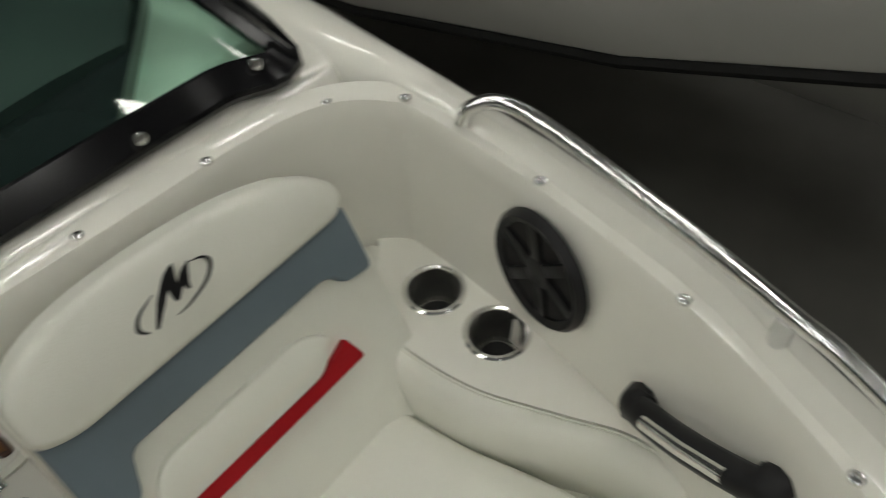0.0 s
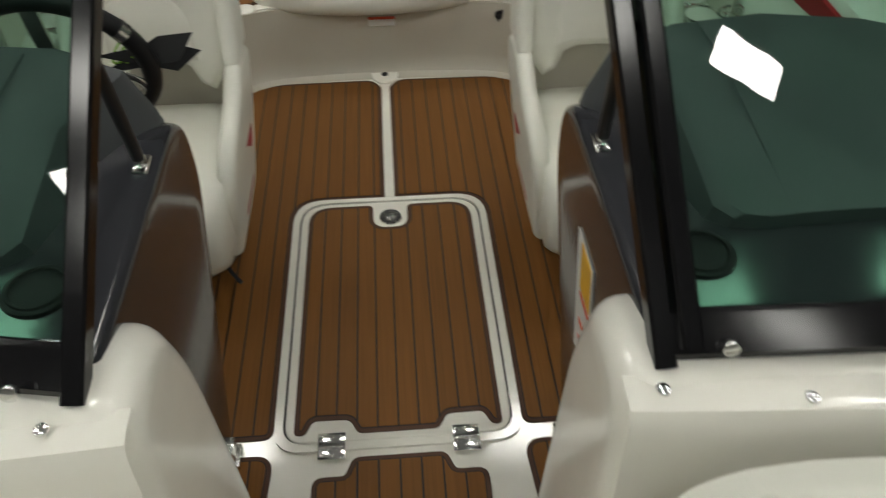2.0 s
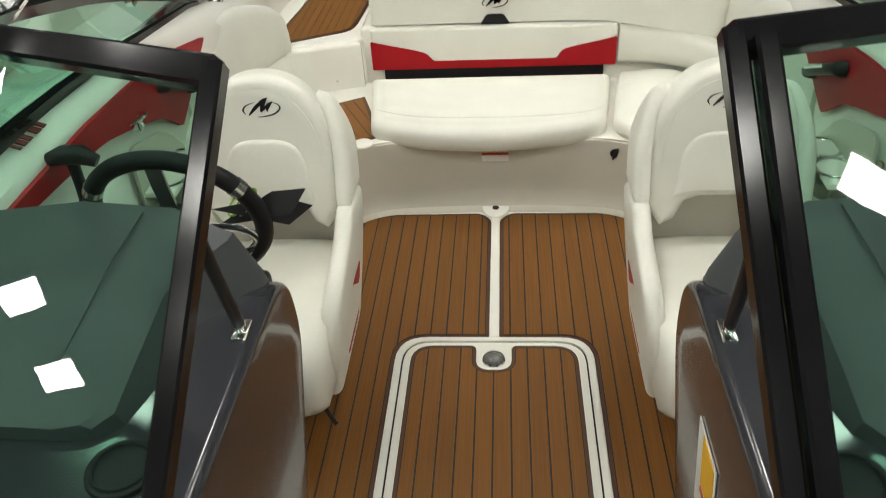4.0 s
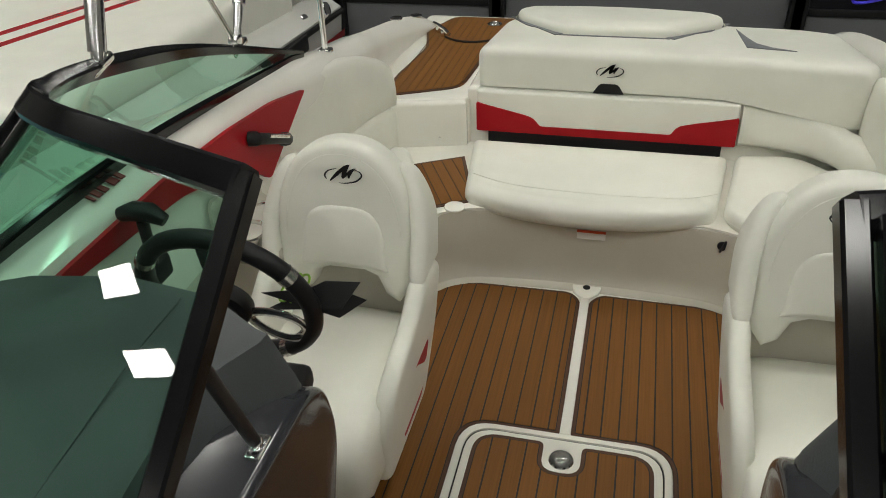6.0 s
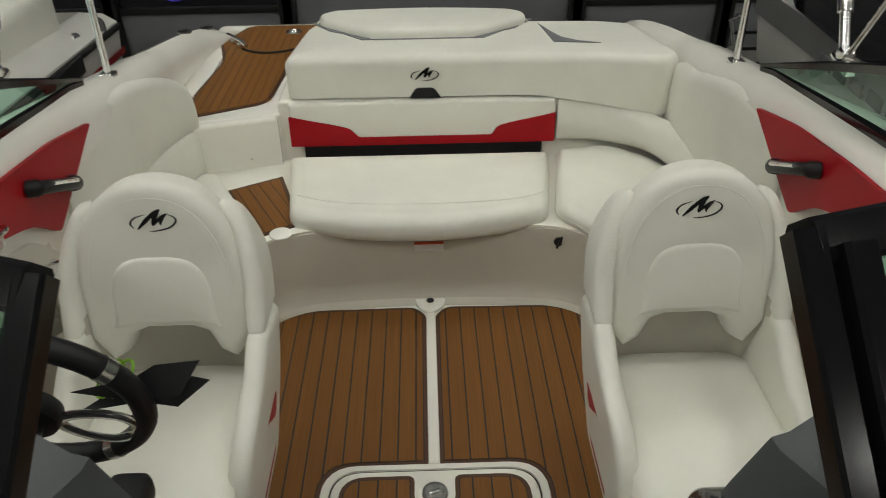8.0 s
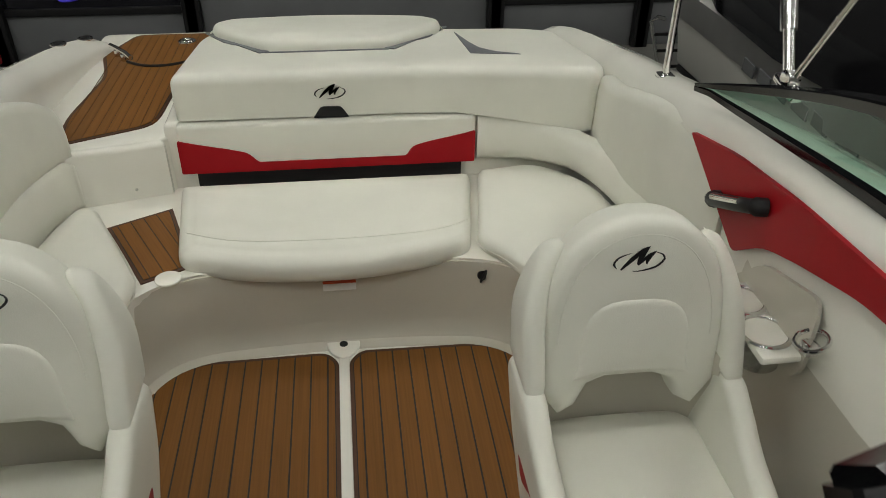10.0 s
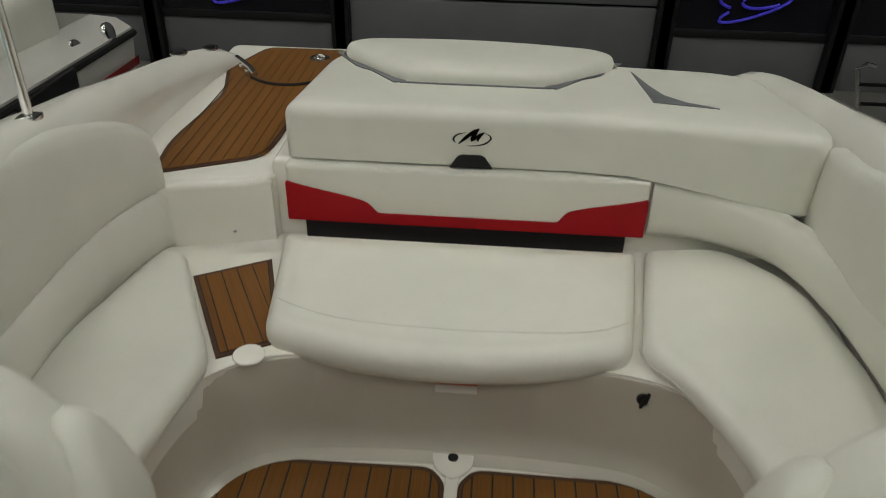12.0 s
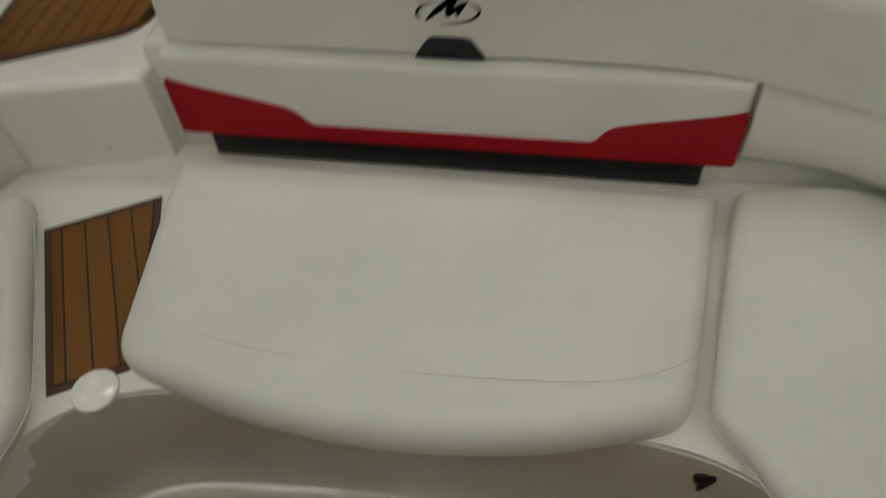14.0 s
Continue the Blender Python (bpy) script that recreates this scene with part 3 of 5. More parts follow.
    for k in (-1, 1):
        o3 = rounded([(-0.17, 0.15), (0.20, 0.15), (0.27, 0.40), (0.26, 0.60), (0.10, 0.615), (-0.02, 0.535), (-0.15, 0.50), (-0.205, 0.40)], [0.05, 0.05, 0.06, 0.03, 0.02, 0.06, 0.06, 0.06])
        o5 = rounded([(0.10, 0.60), (0.265, 0.60), (0.29, 0.72), (0.275, 0.88), (0.235, 0.885), (0.15, 0.74)], [0.02, 0.02, 0.06, 0.03, 0.03, 0.1])
        bo = None
        for o, w, off in ((o3, 0.05, 0.183), (o5, 0.046, 0.184)):
            bb = prism(o, 0.0, w, 0.022, 5, True, 0.003)
            bb.transform(Matrix.Translation((k * off, 0, 0)) @ side_face(k))
            for v in bb.verts:
                v.co.x -= k * max(0.0, 0.56 - v.co.z) * 0.11
                if v.co.z > 0.695:
                    v.co.x -= k * 0.19 * (1 - math.sqrt(max(0.1, 1 - ((v.co.z - 0.695) / 0.262) ** 2)))
            ob = part("side_bolster", bb, VINYL, st, angle=60)
            bo = bo or ob
        o4 = rounded([(-0.06, 0.21), (0.13, 0.21), (0.16, 0.40), (-0.01, 0.40)], [0.03, 0.03, 0.03, 0.05])
        bb = bmesh.new()
        extrude(bb, [(k * 0.230, py, pz) for py, pz in o4], (k * 0.008, 0, 0))
        for v in bb.verts:
            v.co.x -= k * (max(0.0, 0.56 - v.co.z) * 0.11 + 0.002)
        part("side_inset", bb, RED, bo, "red vinyl inset", smooth=False)
    return st


for s in (-1, 1):
    helm_seat(s)

# aft bench
bench = thing("bench_cushion", "white vinyl bench cushion with a bowed front", "cushion", (0, 3.6, 0.302), "aft bench cushions")
bm = prism(ccw(rounded([(-0.545, 3.868), (-0.488, 3.415), (-0.26, 3.345), (-0.03, 3.325), (0.20, 3.345), (0.428, 3.415), (0.492, 3.868)], [0.02, 0.05, 0.1, 0.1, 0.1, 0.05, 0.02])), 0.268, 0.370, 0.044, 6, True, 0.012)
bm.transform(Matrix.Translation((0, -3.6, -0.302)))
part("cushion_pad", bm, VINYL, bench)
part("seam", tube([(v.x, v.y - 3.6, 0.0800) for v in spline([(-0.47, 3.51, 0), (-0.3, 3.445, 0), (0.0, 3.425, 0), (0.3, 3.445, 0), (0.43, 3.50, 0)], 6)], 0.0012, 6), VINYL, bench, "stitched seam")

corner = thing("corner_cushion", "white vinyl corner seat cushion curving forward", "cushion", (0.7, 3.4, 0.302), "aft bench cushions")
bm = prism(ccw(rounded([(0.525, 3.885), (0.452, 3.42), (0.525, 3.335), (0.625, 3.12), (0.66, 2.86), (0.94, 2.86), (0.985, 3.35), (0.925, 3.74), (0.75, 3.92)], [0.02, 0.05, 0.06, 0.1, 0.03, 0.03, 0.1, 0.1, 0.08])), 0.295, 0.366, 0.033, 6, True, 0.010)
bm.transform(Matrix.Translation((-0.7, -3.4, -0.302)))
part("cushion_pad", bm, VINYL, corner)
part("piping", tube([(v.x - 0.7, v.y - 3.4, 0.026) for v in spline([(0.449, 3.46, 0), (0.462, 3.405, 0), (0.52, 3.335, 0), (0.585, 3.21, 0), (0.632, 3.07, 0), (0.655, 2.88, 0)], 5)], 0.0014, 6), VINYL, corner)

wedge = thing("side_cushion", "white vinyl wedge seat cushion beside the step", "cushion", (-0.8, 3.2, 0.302), "aft bench cushions")
bm = prism(ccw(rounded([(-0.955, 2.86), (-0.65, 2.86), (-0.585, 3.30), (-0.80, 3.74), (-0.87, 3.74), (-0.965, 3.35)], [0.03, 0.04, 0.05, 0.03, 0.03, 0.1])), 0.295, 0.368, 0.033, 6, True, 0.010)
bm.transform(Matrix.Translation((0.8, -3.2, -0.302)))
part("cushion_pad", bm, VINYL, wedge)
part("piping", tube([(v.x + 0.8, v.y - 3.2, 0.03) for v in spline([(-0.648, 2.88, 0), (-0.62, 3.07, 0), (-0.589, 3.28, 0), (-0.625, 3.40, 0), (-0.77, 3.68, 0)], 5)], 0.0014, 6), VINYL, wedge)

back = thing("bench_back_cushion", "white vinyl bench back cushion with red winged stripe", "cushion", (0, 3.95, 0.302))
bm = prism(rounded([(-0.54, 0.075), (0.515, 0.075), (0.515, 0.255), (-0.54, 0.255)], 0.012), -0.035, 0.032, 0.014, 5, False, 0.004)
bm.transform(FACE_FORWARD)
part("backrest_pad", bm, VINYL, back)
red = rounded([(-0.54, 0.078), (0.515, 0.078), (0.515, 0.20), (0.34, 0.165), (0.285, 0.150), (0.262, 0.112), (-0.268, 0.112), (-0.30, 0.150), (-0.355, 0.165), (-0.54, 0.205)], [0.006, 0.006, 0.006, 0.03, 0.02, 0.01, 0.01, 0.02, 0.03, 0.006], 4)
bm = bmesh.new()
extrude(bm, [(x, -0.0395, z) for x, z in clean(red)], (0, 0.01, 0))
part("red_stripe", bm, RED, back, "red vinyl stripe", smooth=False)
# black filler puts the gap's darkness between cushion and backrest
part("gap_strip", box(0.96, 0.03, 0.07, pose(-0.012, -0.012, 0.045), 0.004), BLACKPLASTIC, back, "black strip standing for the dark gap under the backrest")

sun = thing("sun_pad", "white vinyl aft sun pad with grey accents", "sun pad", (0, 3.9, 0.565))
SUN = rounded([(-0.54, 3.955), (0.45, 3.95), (0.93, 3.85), (0.985, 3.93), (0.95, 4.52), (0.80, 4.60), (-0.46, 4.72), (-0.53, 4.6)], [0.03, 0.25, 0.03, 0.05, 0.06, 0.06, 0.1, 0.1])
bm = prism(ccw(SUN), 0.0, 0.176, 0.045, 7, False, 0.006)
for v in bm.verts:
    if v.co.z > 0.1:
        v.co.z -= 0.115 * (v.co.y - 3.9)
    else:
        v.co.z -= 0.055 * max(0.0, min(1.0, (v.co.x - 0.45) / 0.45))
bm.transform(Matrix.Translation((0, -3.9, 0)))
pad = part("pad", bm, VINYL, sun)


def on_pad(outline, h0, h1, mat, name, label, bevel=0.0):
    bm = prism(ccw(outline), h0, h1, bevel, 5, False, 0.012 if bevel else 0.0)
    for v in bm.verts:
        v.co.z += 0.181 - 0.115 * (v.co.y - 3.9)
        v.co.y -= 3.9
    return part(name, bm, mat, sun, label, smooth=bevel > 0)


on_pad(rounded([(-0.235, 4.228), (0.225, 4.228), (0.47, 4.50), (0.46, 4.62), (0.0, 4.74), (-0.47, 4.66), (-0.48, 4.54)], [0.04, 0.04, 0.1, 0.1, 0.3, 0.1, 0.1]), -0.01, 0.048, VINYL, "head_pad", "raised white vinyl head pad", 0.035)
for k in (-1, 1):
    on_pad([(k * x - 0.004, y) for x, y in ((0.50, 4.60), (0.405, 4.41), (0.375, 4.375), (0.345, 4.35), (0.25, 4.205), (0.215, 4.222), (0.30, 4.345), (0.36, 4.425), (0.475, 4.60))], 0.0, 0.006, GREYVINYL, "grey_accent", "grey vinyl accent")
on_pad([(0.512, 4.49), (0.52, 4.105), (0.70, 4.062), (0.675, 4.082), (0.615, 4.118), (0.565, 4.19), (0.54, 4.30)], 0.0, 0.004, GREYVINYL, "grey_accent", "grey vinyl accent")
on_pad([(-0.235, 4.208), (0.225, 4.208), (0.225, 4.217), (-0.235, 4.217)], 0.0, 0.005, GREYVINYL, "grey_piping", "thin grey vinyl piping")
emblem(sun, pose(0.0, 0.0475, 0.092, 90, 0, 0), 0.105)
bm = bmesh.new()
extrude(bm, [(x, 0.0455, z) for x, z in rounded([(-0.062, -0.003), (0.062, -0.003), (0.036, 0.037), (-0.036, 0.037)], [0.002, 0.002, 0.014, 0.014])], (0, 0.02, 0))
part("pull_tab", bm, BLACKPLASTIC, sun, "black grab opening", smooth=False)

cb = thing("corner_back_cushion", "white vinyl corner back cushion wrapping the cockpit side", "cushion", (0, 0, 0.302))
CPATH = [(0.525, 3.925), (0.70, 3.90), (0.855, 3.795), (0.925, 3.58), (0.953, 3.30), (0.953, 2.90)]
part("backrest_pad", sweep_pad(CPATH, 0.075, [0.250, 0.240, 0.205, 0.215, 0.235, 0.235], 0.08), VINYL, cb, angle=60)
part("upper_pad", sweep_pad([(0.945, 3.90), (0.932, 3.72), (0.938, 3.56), (0.954, 3.30), (0.954, 2.90)], [0.10, 0.12, 0.15, 0.2, 0.2], [0.40, 0.43, 0.47, 0.53, 0.55], 0.07), VINYL, cb, angle=60)
sb = thing("side_back_cushion", "tall white vinyl side back cushion beside the step", "cushion", (0, 0, 0.302))
part("backrest_pad", sweep_pad([(-0.868, 3.835), (-0.90, 3.80), (-0.948, 3.60), (-0.962, 3.30), (-0.95, 2.90)][::-1], 0.0, [0.20, 0.20, 0.20, 0.19, 0.18], 0.07), VINYL, sb, angle=60)
part("upper_pad", sweep_pad([(-0.956, 2.90), (-0.968, 3.30), (-0.955, 3.60), (-0.905, 3.80), (-0.872, 3.845)], 0.185, [0.55, 0.53, 0.48, 0.41, 0.33], 0.07), VINYL, sb, angle=60)
hpart("step_wall", prism(ccw([(-0.98, 3.815), (-0.585, 3.915), (-0.585, 3.96), (-0.98, 3.96)]), 0.25, 0.508, 0.02), GEL, "white gelcoat")


# ---- consoles ----
def console(s):
    nm = "helm_console" if s < 0 else "passenger_console"
    lb = "charcoal gelcoat helm console with padded dash hood" if s < 0 else "charcoal gelcoat passenger console with warning labels"
    c = thing(nm, lb, "console", (s * 0.65, 1.6, 0))
    # inner side panel with a rounded aft edge, flaring outwards to the floor
    prof = rounded([(1.20, 0.0), (1.68, 0.0), (1.755, 0.45), (1.805, 0.77), (1.75, 0.925), (1.66, 0.967), (1.195, 0.967)], [0.0, 0.02, 0.1, 0.07, 0.06, 0.05, 0.01])
    bm = prism(prof, 0.0, 0.614, 0.016, 5)
    bm.transform(Matrix.Translation((s * 0.942, 0, 0)) @ side_face(-s))
    for v in bm.verts:
        if abs(v.co.x) < 0.6:
            v.co.x += s * max(0, 0.965 - v.co.z) * 0.09
        # the outer front corner is cut off in a slant
        v.co.x = s * min(abs(v.co.x), 0.66 + 0.9 * max(0.0, v.co.y - 1.195))
        if v.co.z > 0.93:
            v.co.z += 0.22 * max(0.0, min(0.09, abs(v.co.x) - 0.335)) * min(1.0, (v.co.z - 0.93) / 0.03)
    bm.transform(Matrix.Translation((-s * 0.65, -1.6, 0)))
    part("console_body", bm, CHARCOAL, c)
    # padded hood: a flat-topped block, its inner flank slanting back to the aft corner
    rings = []
    flank = [(1.345, 0.515), (1.352, 0.480), (1.375, 0.452), (1.45, 0.434), (1.57, 0.418), (1.63, 0.383), (1.68, 0.352), (1.70, 0.350)]
    for y, xi in flank:
        k = (y - 1.345) / 0.355
        OUT = min(0.93, 0.70 + 0.85 * (y - 1.245))
        top = 0.998 + 0.062 * min(1.0, k * 1.15)
        rise = 0.045 * min(1.0, k * 2.0 + 0.12)
        ring = [(xi, 0.955), (xi + 0.004, 0.976), (xi + rise * 0.85, top - 0.008), (xi + rise + 0.012, top)]
        for u in (0.2, 0.5, 0.8, 1.0):
            x = xi + rise + (OUT - xi - rise) * u
            ring.append((x, top + 0.006 * math.sin(u * math.pi)))
        ring.append((OUT, 0.955))
        bow = [0.0] * 4 + [0.055, 0.075, 0.05, 0.0, 0.0]
        rings.append([(s * x, y + b * max(0.0, k - 0.5) * 2, z) for (x, z), b in zip(ring, bow)])
    # the instrument face drops and draws forward under the hood's lip
    last = rings[-1]
    rings.append([(x, y + 0.004, z - 0.012 if z > 0.97 else z) for x, y, z in last])
    rings.append([(x, y - 0.02 - 0.5 * (z - 0.955), 0.955 - 0.4 * (1.06 - z)) for x, y, z in last])
    bm = loft(rings, closed=True, caps=True)
    bm.transform(Matrix.Translation((-s * 0.65, -1.6, 0)))
    part("dash_hood", bm, DASH, c, "matt charcoal padded hood", angle=28)
    part("stitching", tube([(s * (x - 0.65), y - 1.6, z) for x, y, z in ((0.565, 1.36, 1.004), (0.558, 1.5, 1.033), (0.55, 1.62, 1.060), (0.545, 1.735, 1.068))], 0.0016, 6), DASH, c, "stitched seam of the hood")
    vent = part("defroster_vent", disc(0.046, 0.014, 28, pose(s * (0.43 - 0.65), 1.305 - 1.6, 0.972), 0.005), BLACKPLASTIC, c, "round black air vent")
    part("vent_ring", tube([(s * (0.43 - 0.65) + 0.036 * math.cos(a), 1.305 - 1.6 + 0.036 * math.sin(a), 0.980) for a in np.linspace(0, 2 * math.pi, 24, endpoint=False)], 0.003, 6, closed=True), RUBBER, vent, "raised black ring")
    hpart("side_deck", prism(ccw(rounded([(s * 0.62, 1.22), (s * 1.0, 1.25), (s * 0.99, 1.75), (s * 0.62, 1.70)], [0.01, 0.02, 0.05, 0.03])), 0.55, 0.950, 0.015), GEL, "white gelcoat ledge beside the console")
    return c


helm, passenger = console(-1), console(1)

# ---- windscreen ----
TOP = [(0.312, 1.592, 1.362), (0.50, 1.655, 1.366), (0.66, 1.722, 1.363), (0.78, 1.84, 1.340), (0.90, 2.15, 1.268), (0.955, 2.6, 1.15), (0.965, 3.19, 0.945)]
LOW = [(0.350, 1.165, 0.962), (0.60, 1.160, 0.958), (0.82, 1.158, 0.95), (0.968, 1.165, 0.94), (1.05, 1.60, 0.968), (1.02, 2.35, 0.992), (0.965, 3.19, 0.935)]


def windscreen(s):
    w = thing("windscreen", "green tinted windscreen in a black aluminium frame", "windscreen", (0, 0, 0.9), "windscreen halves")
    # the opening pane hangs on the passenger half, whose inner corner stands higher
    shift = lambda x: 0.014 * max(0.0, 1 - (x - 0.3) / 0.3) if s > 0 else 0.0
    T = [Vector((s * (p[0] - shift(p[0])), p[1], p[2] - 0.9 + (0.024 * max(0.0, 1 - (p[0] - 0.3) / 0.5) if s > 0 else 0.0))) for p in spline(TOP, 6)]
    # the helm side sweeps back a little more
    L = [Vector((s * (p[0] - shift(p[0])), p[1] + (0.2 * min(p[0] - 0.35, 0.62) * max(0.0, min(1.0, (2.2 - p[1]) / 0.6)) if s < 0 else 0.0), p[2] - 0.9)) for p in spline(LOW, 6)]
    k = 18
    g = part("pane", loft([L[:k + 1], T[:k + 1]]), GLASS, w, "green tinted curved glass")
    g.visible_shadow = False
    g = part("pane", loft([L[k:], T[k:]]), GLASS, w, "green tinted side glass")
    g.visible_shadow = False
    slim = [1.0 if i <= k else max(0.22, 0.85 - 0.63 * max(0.0, (i - len(T) + 10) / 9.0)) for i in range(len(T))]
    nrm = [((T[i] - L[i]).cross(T[min(i + 1, len(T) - 1)] - T[max(i - 1, 0)])).normalized() * s for i in range(len(T))]
    part("top_rail", bar(T, 0.034, 0.042, [(T[i] - L[i]) if (T[i] - L[i]).length > 0.03 else (0, 0, 1) for i in range(len(T))], slim), BLACKGLOSS, w, "black aluminium top rail")
    part("bottom_rail", bar([L[i] + (T[i] - L[i]).normalized() * 0.016 if (T[i] - L[i]).length > 0.03 else L[i] for i in range(len(L))], 0.032, 0.062, [(T[i] - L[i]) if (T[i] - L[i]).length > 0.03 else (0, 0, 1) for i in range(len(T))], slim), BLACKGLOSS, w, "black aluminium bottom rail")
    a, b = L[0], T[0]
    part("inner_post", bar([a - (b - a) * 0.04, b + (b - a) * 0.02], 0.027, 0.032, [(0, -1, 0.4)] * 2), BLACKGLOSS, w, "black aluminium post")
    if s > 0:
        off = Vector((0.031, -0.008, 0.006))
        part("hinge_post", bar([a + off, b + off], 0.026, 0.036, [(0, -1, 0.4)] * 2), BLACKGLOSS, w, "black hinge post of the opened middle pane")
    part("corner_post", bar([L[k], T[k]], 0.05, 0.03, [nrm[k]] * 2), BLACKGLOSS, w, "black aluminium corner post")
    return w


for s in (-1, 1):
    windscreen(s)


# ---- the bow ----
RIM = [(0.285, 1.085), (0.55, 1.075), (0.80, 1.068), (0.93, 1.04), (1.0, 0.97), (1.01, 0.90), (0.975, 0.66), (0.90, 0.37), (0.785, 0.12), (0.63, -0.18), (0.385, -0.57), (0.17, -0.82), (0.0, -0.88)]


def bow_wall(s):
    p = [Vector((q[0], q[1])) for q in spline([(x, y, 0) for x, y in RIM], 6)]
    rings, n = [], len(p)
    for i, q in enumerate(p):
        d = (p[min(i + 1, n - 1)] - p[max(i - 1, 0)]).normalized()
        out = Vector((-d.y, d.x))
        z = float(np.interp(i / 6, [0, 2, 4, 6, 12], [0.932, 0.912, 0.893, 0.885, 0.868]))
        prof = [(0.055, z + 0.012), (0.02, z + 0.014), (0.006, z + 0.010), (-0.002, z - 0.004), (-0.006, z - 0.03), (-0.014, z - 0.12), (-0.03, 0.60), (-0.05, 0.2), (-0.06, 0.0)]
        rings.append([(s * (q.x + out.x * a), q.y + out.y * a, b) for a, b in prof])
    return loft(rings)


for s in (-1, 1):
    hpart("bow_liner", bow_wall(s), GEL, "glossy white gelcoat bow liner")


def plate_with_holes(outline, holes, z0, z1):
    bm = bmesh.new()
    loops = []
    for lp in [outline] + holes:
        vs = [bm.verts.new((x, y, z1)) for x, y in lp]
        loops += [bm.edges.new((vs[i - 1], vs[i])) for i in range(len(vs))]
    bmesh.ops.triangle_fill(bm, edges=loops, use_beauty=True)
    ex = bmesh.ops.extrude_edge_only(bm, edges=loops)
    for v in ex["geom"]:
        if isinstance(v, bmesh.types.BMVert):
            v.co.z = z0
    return bm


def circle(x, y, r, n=28):
    return [(x + r * math.cos(2 * math.pi * k / n), y + r * math.sin(2 * math.pi * k / n)) for k in range(n)]


INNER = [(0.935, 0.985), (0.863, 0.927), (0.818, 0.879), (0.794, 0.83), (0.787, 0.75), (0.797, 0.639), (0.839, 0.508), (0.872, 0.40), (0.862, 0.255), (0.78, 0.06), (0.64, -0.16)]
inner = [(v.x, v.y) for v in spline([(x, y, 0) for x, y in INNER], 5)]
SHELF = inner + [(0.70, -0.18), (0.86, 0.12), (0.965, 0.39), (1.03, 0.69), (1.045, 0.90), (0.97, 1.04)]
CUPS = [(0.912, 0.828), (0.902, 0.684)]
hpart("cup_shelf", plate_with_holes(ccw(SHELF), [circle(x, y, 0.048) for x, y in CUPS], 0.48, 0.61), GEL, "white gelcoat shelf with two openings")


def cup_holder(x, y, z):
    c = thing("cup_holder", "polished steel drop-in cup holder", "cup holder", (x, y, z), "cup holders")
    ring = [(0.047, 0.0), (0.049, 0.0035), (0.054, 0.0045), (0.0585, 0.002), (0.058, 0.0)]
    part("rim", loft([[(r * math.cos(a), r * math.sin(a), h) for r, h in ring] for a in np.linspace(0, 2 * math.pi, 33)], closed=True), CHROME, c, "shiny steel rim")
    prof = [(0.047, 0.002), (0.0465, -0.03), (0.045, -0.075), (0.041, -0.08), (0.015, -0.081)]
    part("cup", loft([[(r * math.cos(a), r * math.sin(a), h) for r, h in prof] for a in np.linspace(0, 2 * math.pi, 33)]), STEEL, c, "brushed steel cup")
    part("drain_pad", disc(0.036, 0.004, 24, pose(0, 0, -0.078)), RUBBER, c, "black rubber bottom pad")
    return c


for x, y in CUPS:
    cup_holder(x, y, 0.61)

# arm bolster below the shelf, and the seat
arm = thing("arm_bolster", "white vinyl arm bolster below the cup shelf", "cushion", (0.85, 0.5, 0.44))
rings = []
for i, q in enumerate(inner):
    d = (Vector(inner[min(i + 1, len(inner) - 1)]) - Vector(inner[max(i - 1, 0)])).normalized()
    o = Vector((d.y, -d.x))
    if o.x > 0:
        o = -o
    prof = [(0.0, 0.16), (0.012, 0.168), (0.03, 0.160), (0.046, 0.13), (0.05, 0.08), (0.047, 0.03), (0.04, 0.0), (0.0, 0.0)]
    rings.append([(q[0] + o.x * a - 0.85, q[1] + o.y * a - 0.5, b) for a, b in prof])
part("bolster_pad", loft(rings, closed=True, caps=True), VINYL, arm, angle=60)
part("piping", tube([(q[0] - 0.856, q[1] - 0.5, 0.1675) for q in inner], 0.0028, 6), VINYL, arm, "white piping")

seat = thing("bow_seat_cushion", "white vinyl bow seat cushion", "cushion", (0.6, 0.4, 0.45))
o = ccw(rounded([(0.30, 0.80), (0.735, 0.81), (0.735, 0.66), (0.785, 0.45), (0.79, 0.28), (0.60, -0.12), (0.30, -0.14)], [0.03, 0.04, 0.1, 0.1, 0.1, 0.05, 0.03]))
bm = prism(o, 0.0, 0.078, 0.028, 5, False, 0.012)
bm.transform(Matrix.Translation((-0.6, -0.4, 0)))
part("cushion_pad", bm, VINYL, seat, angle=60)
hpart("bow_seat_base", prism(ccw([(0.288, 0.90), (0.93, 0.95), (0.90, 0.4), (0.78, 0.1), (0.62, -0.18), (0.288, -0.18)]), 0.0, 0.448), GEL, "white gelcoat seat base")
hpart("bow_seat_base", prism(ccw(mirror([(0.288, 0.90), (0.93, 0.95), (0.90, 0.4), (0.78, 0.1), (0.62, -0.18), (0.288, -0.18)])), 0.0, 0.52, 0.02), GEL, "white gelcoat seat base")

# leaning backrest, drawn in its own plane: u across, v up the slope
LEAN_M = Matrix(((0.92, 0, 0, 0), (0, 0.40, -0.80, 0), (0, 0.70, 0.46, 0), (0, 0, 0, 1)))
bowback = thing("bow_back_cushion", "white and blue-grey bow back cushion with red stripe", "cushion", (-0.02, 0.80, 0.62))


def slope_pad(name, outline, h0, h1, mat, label, bevel=0.0):
    bm = prism(ccw(outline), h0, h1, bevel, 5, False, 0.006 if bevel > 0.007 else 0.0)
    bm.transform(LEAN_M)
    return part(name, bm, mat, bowback, label, smooth=bevel > 0, angle=60)


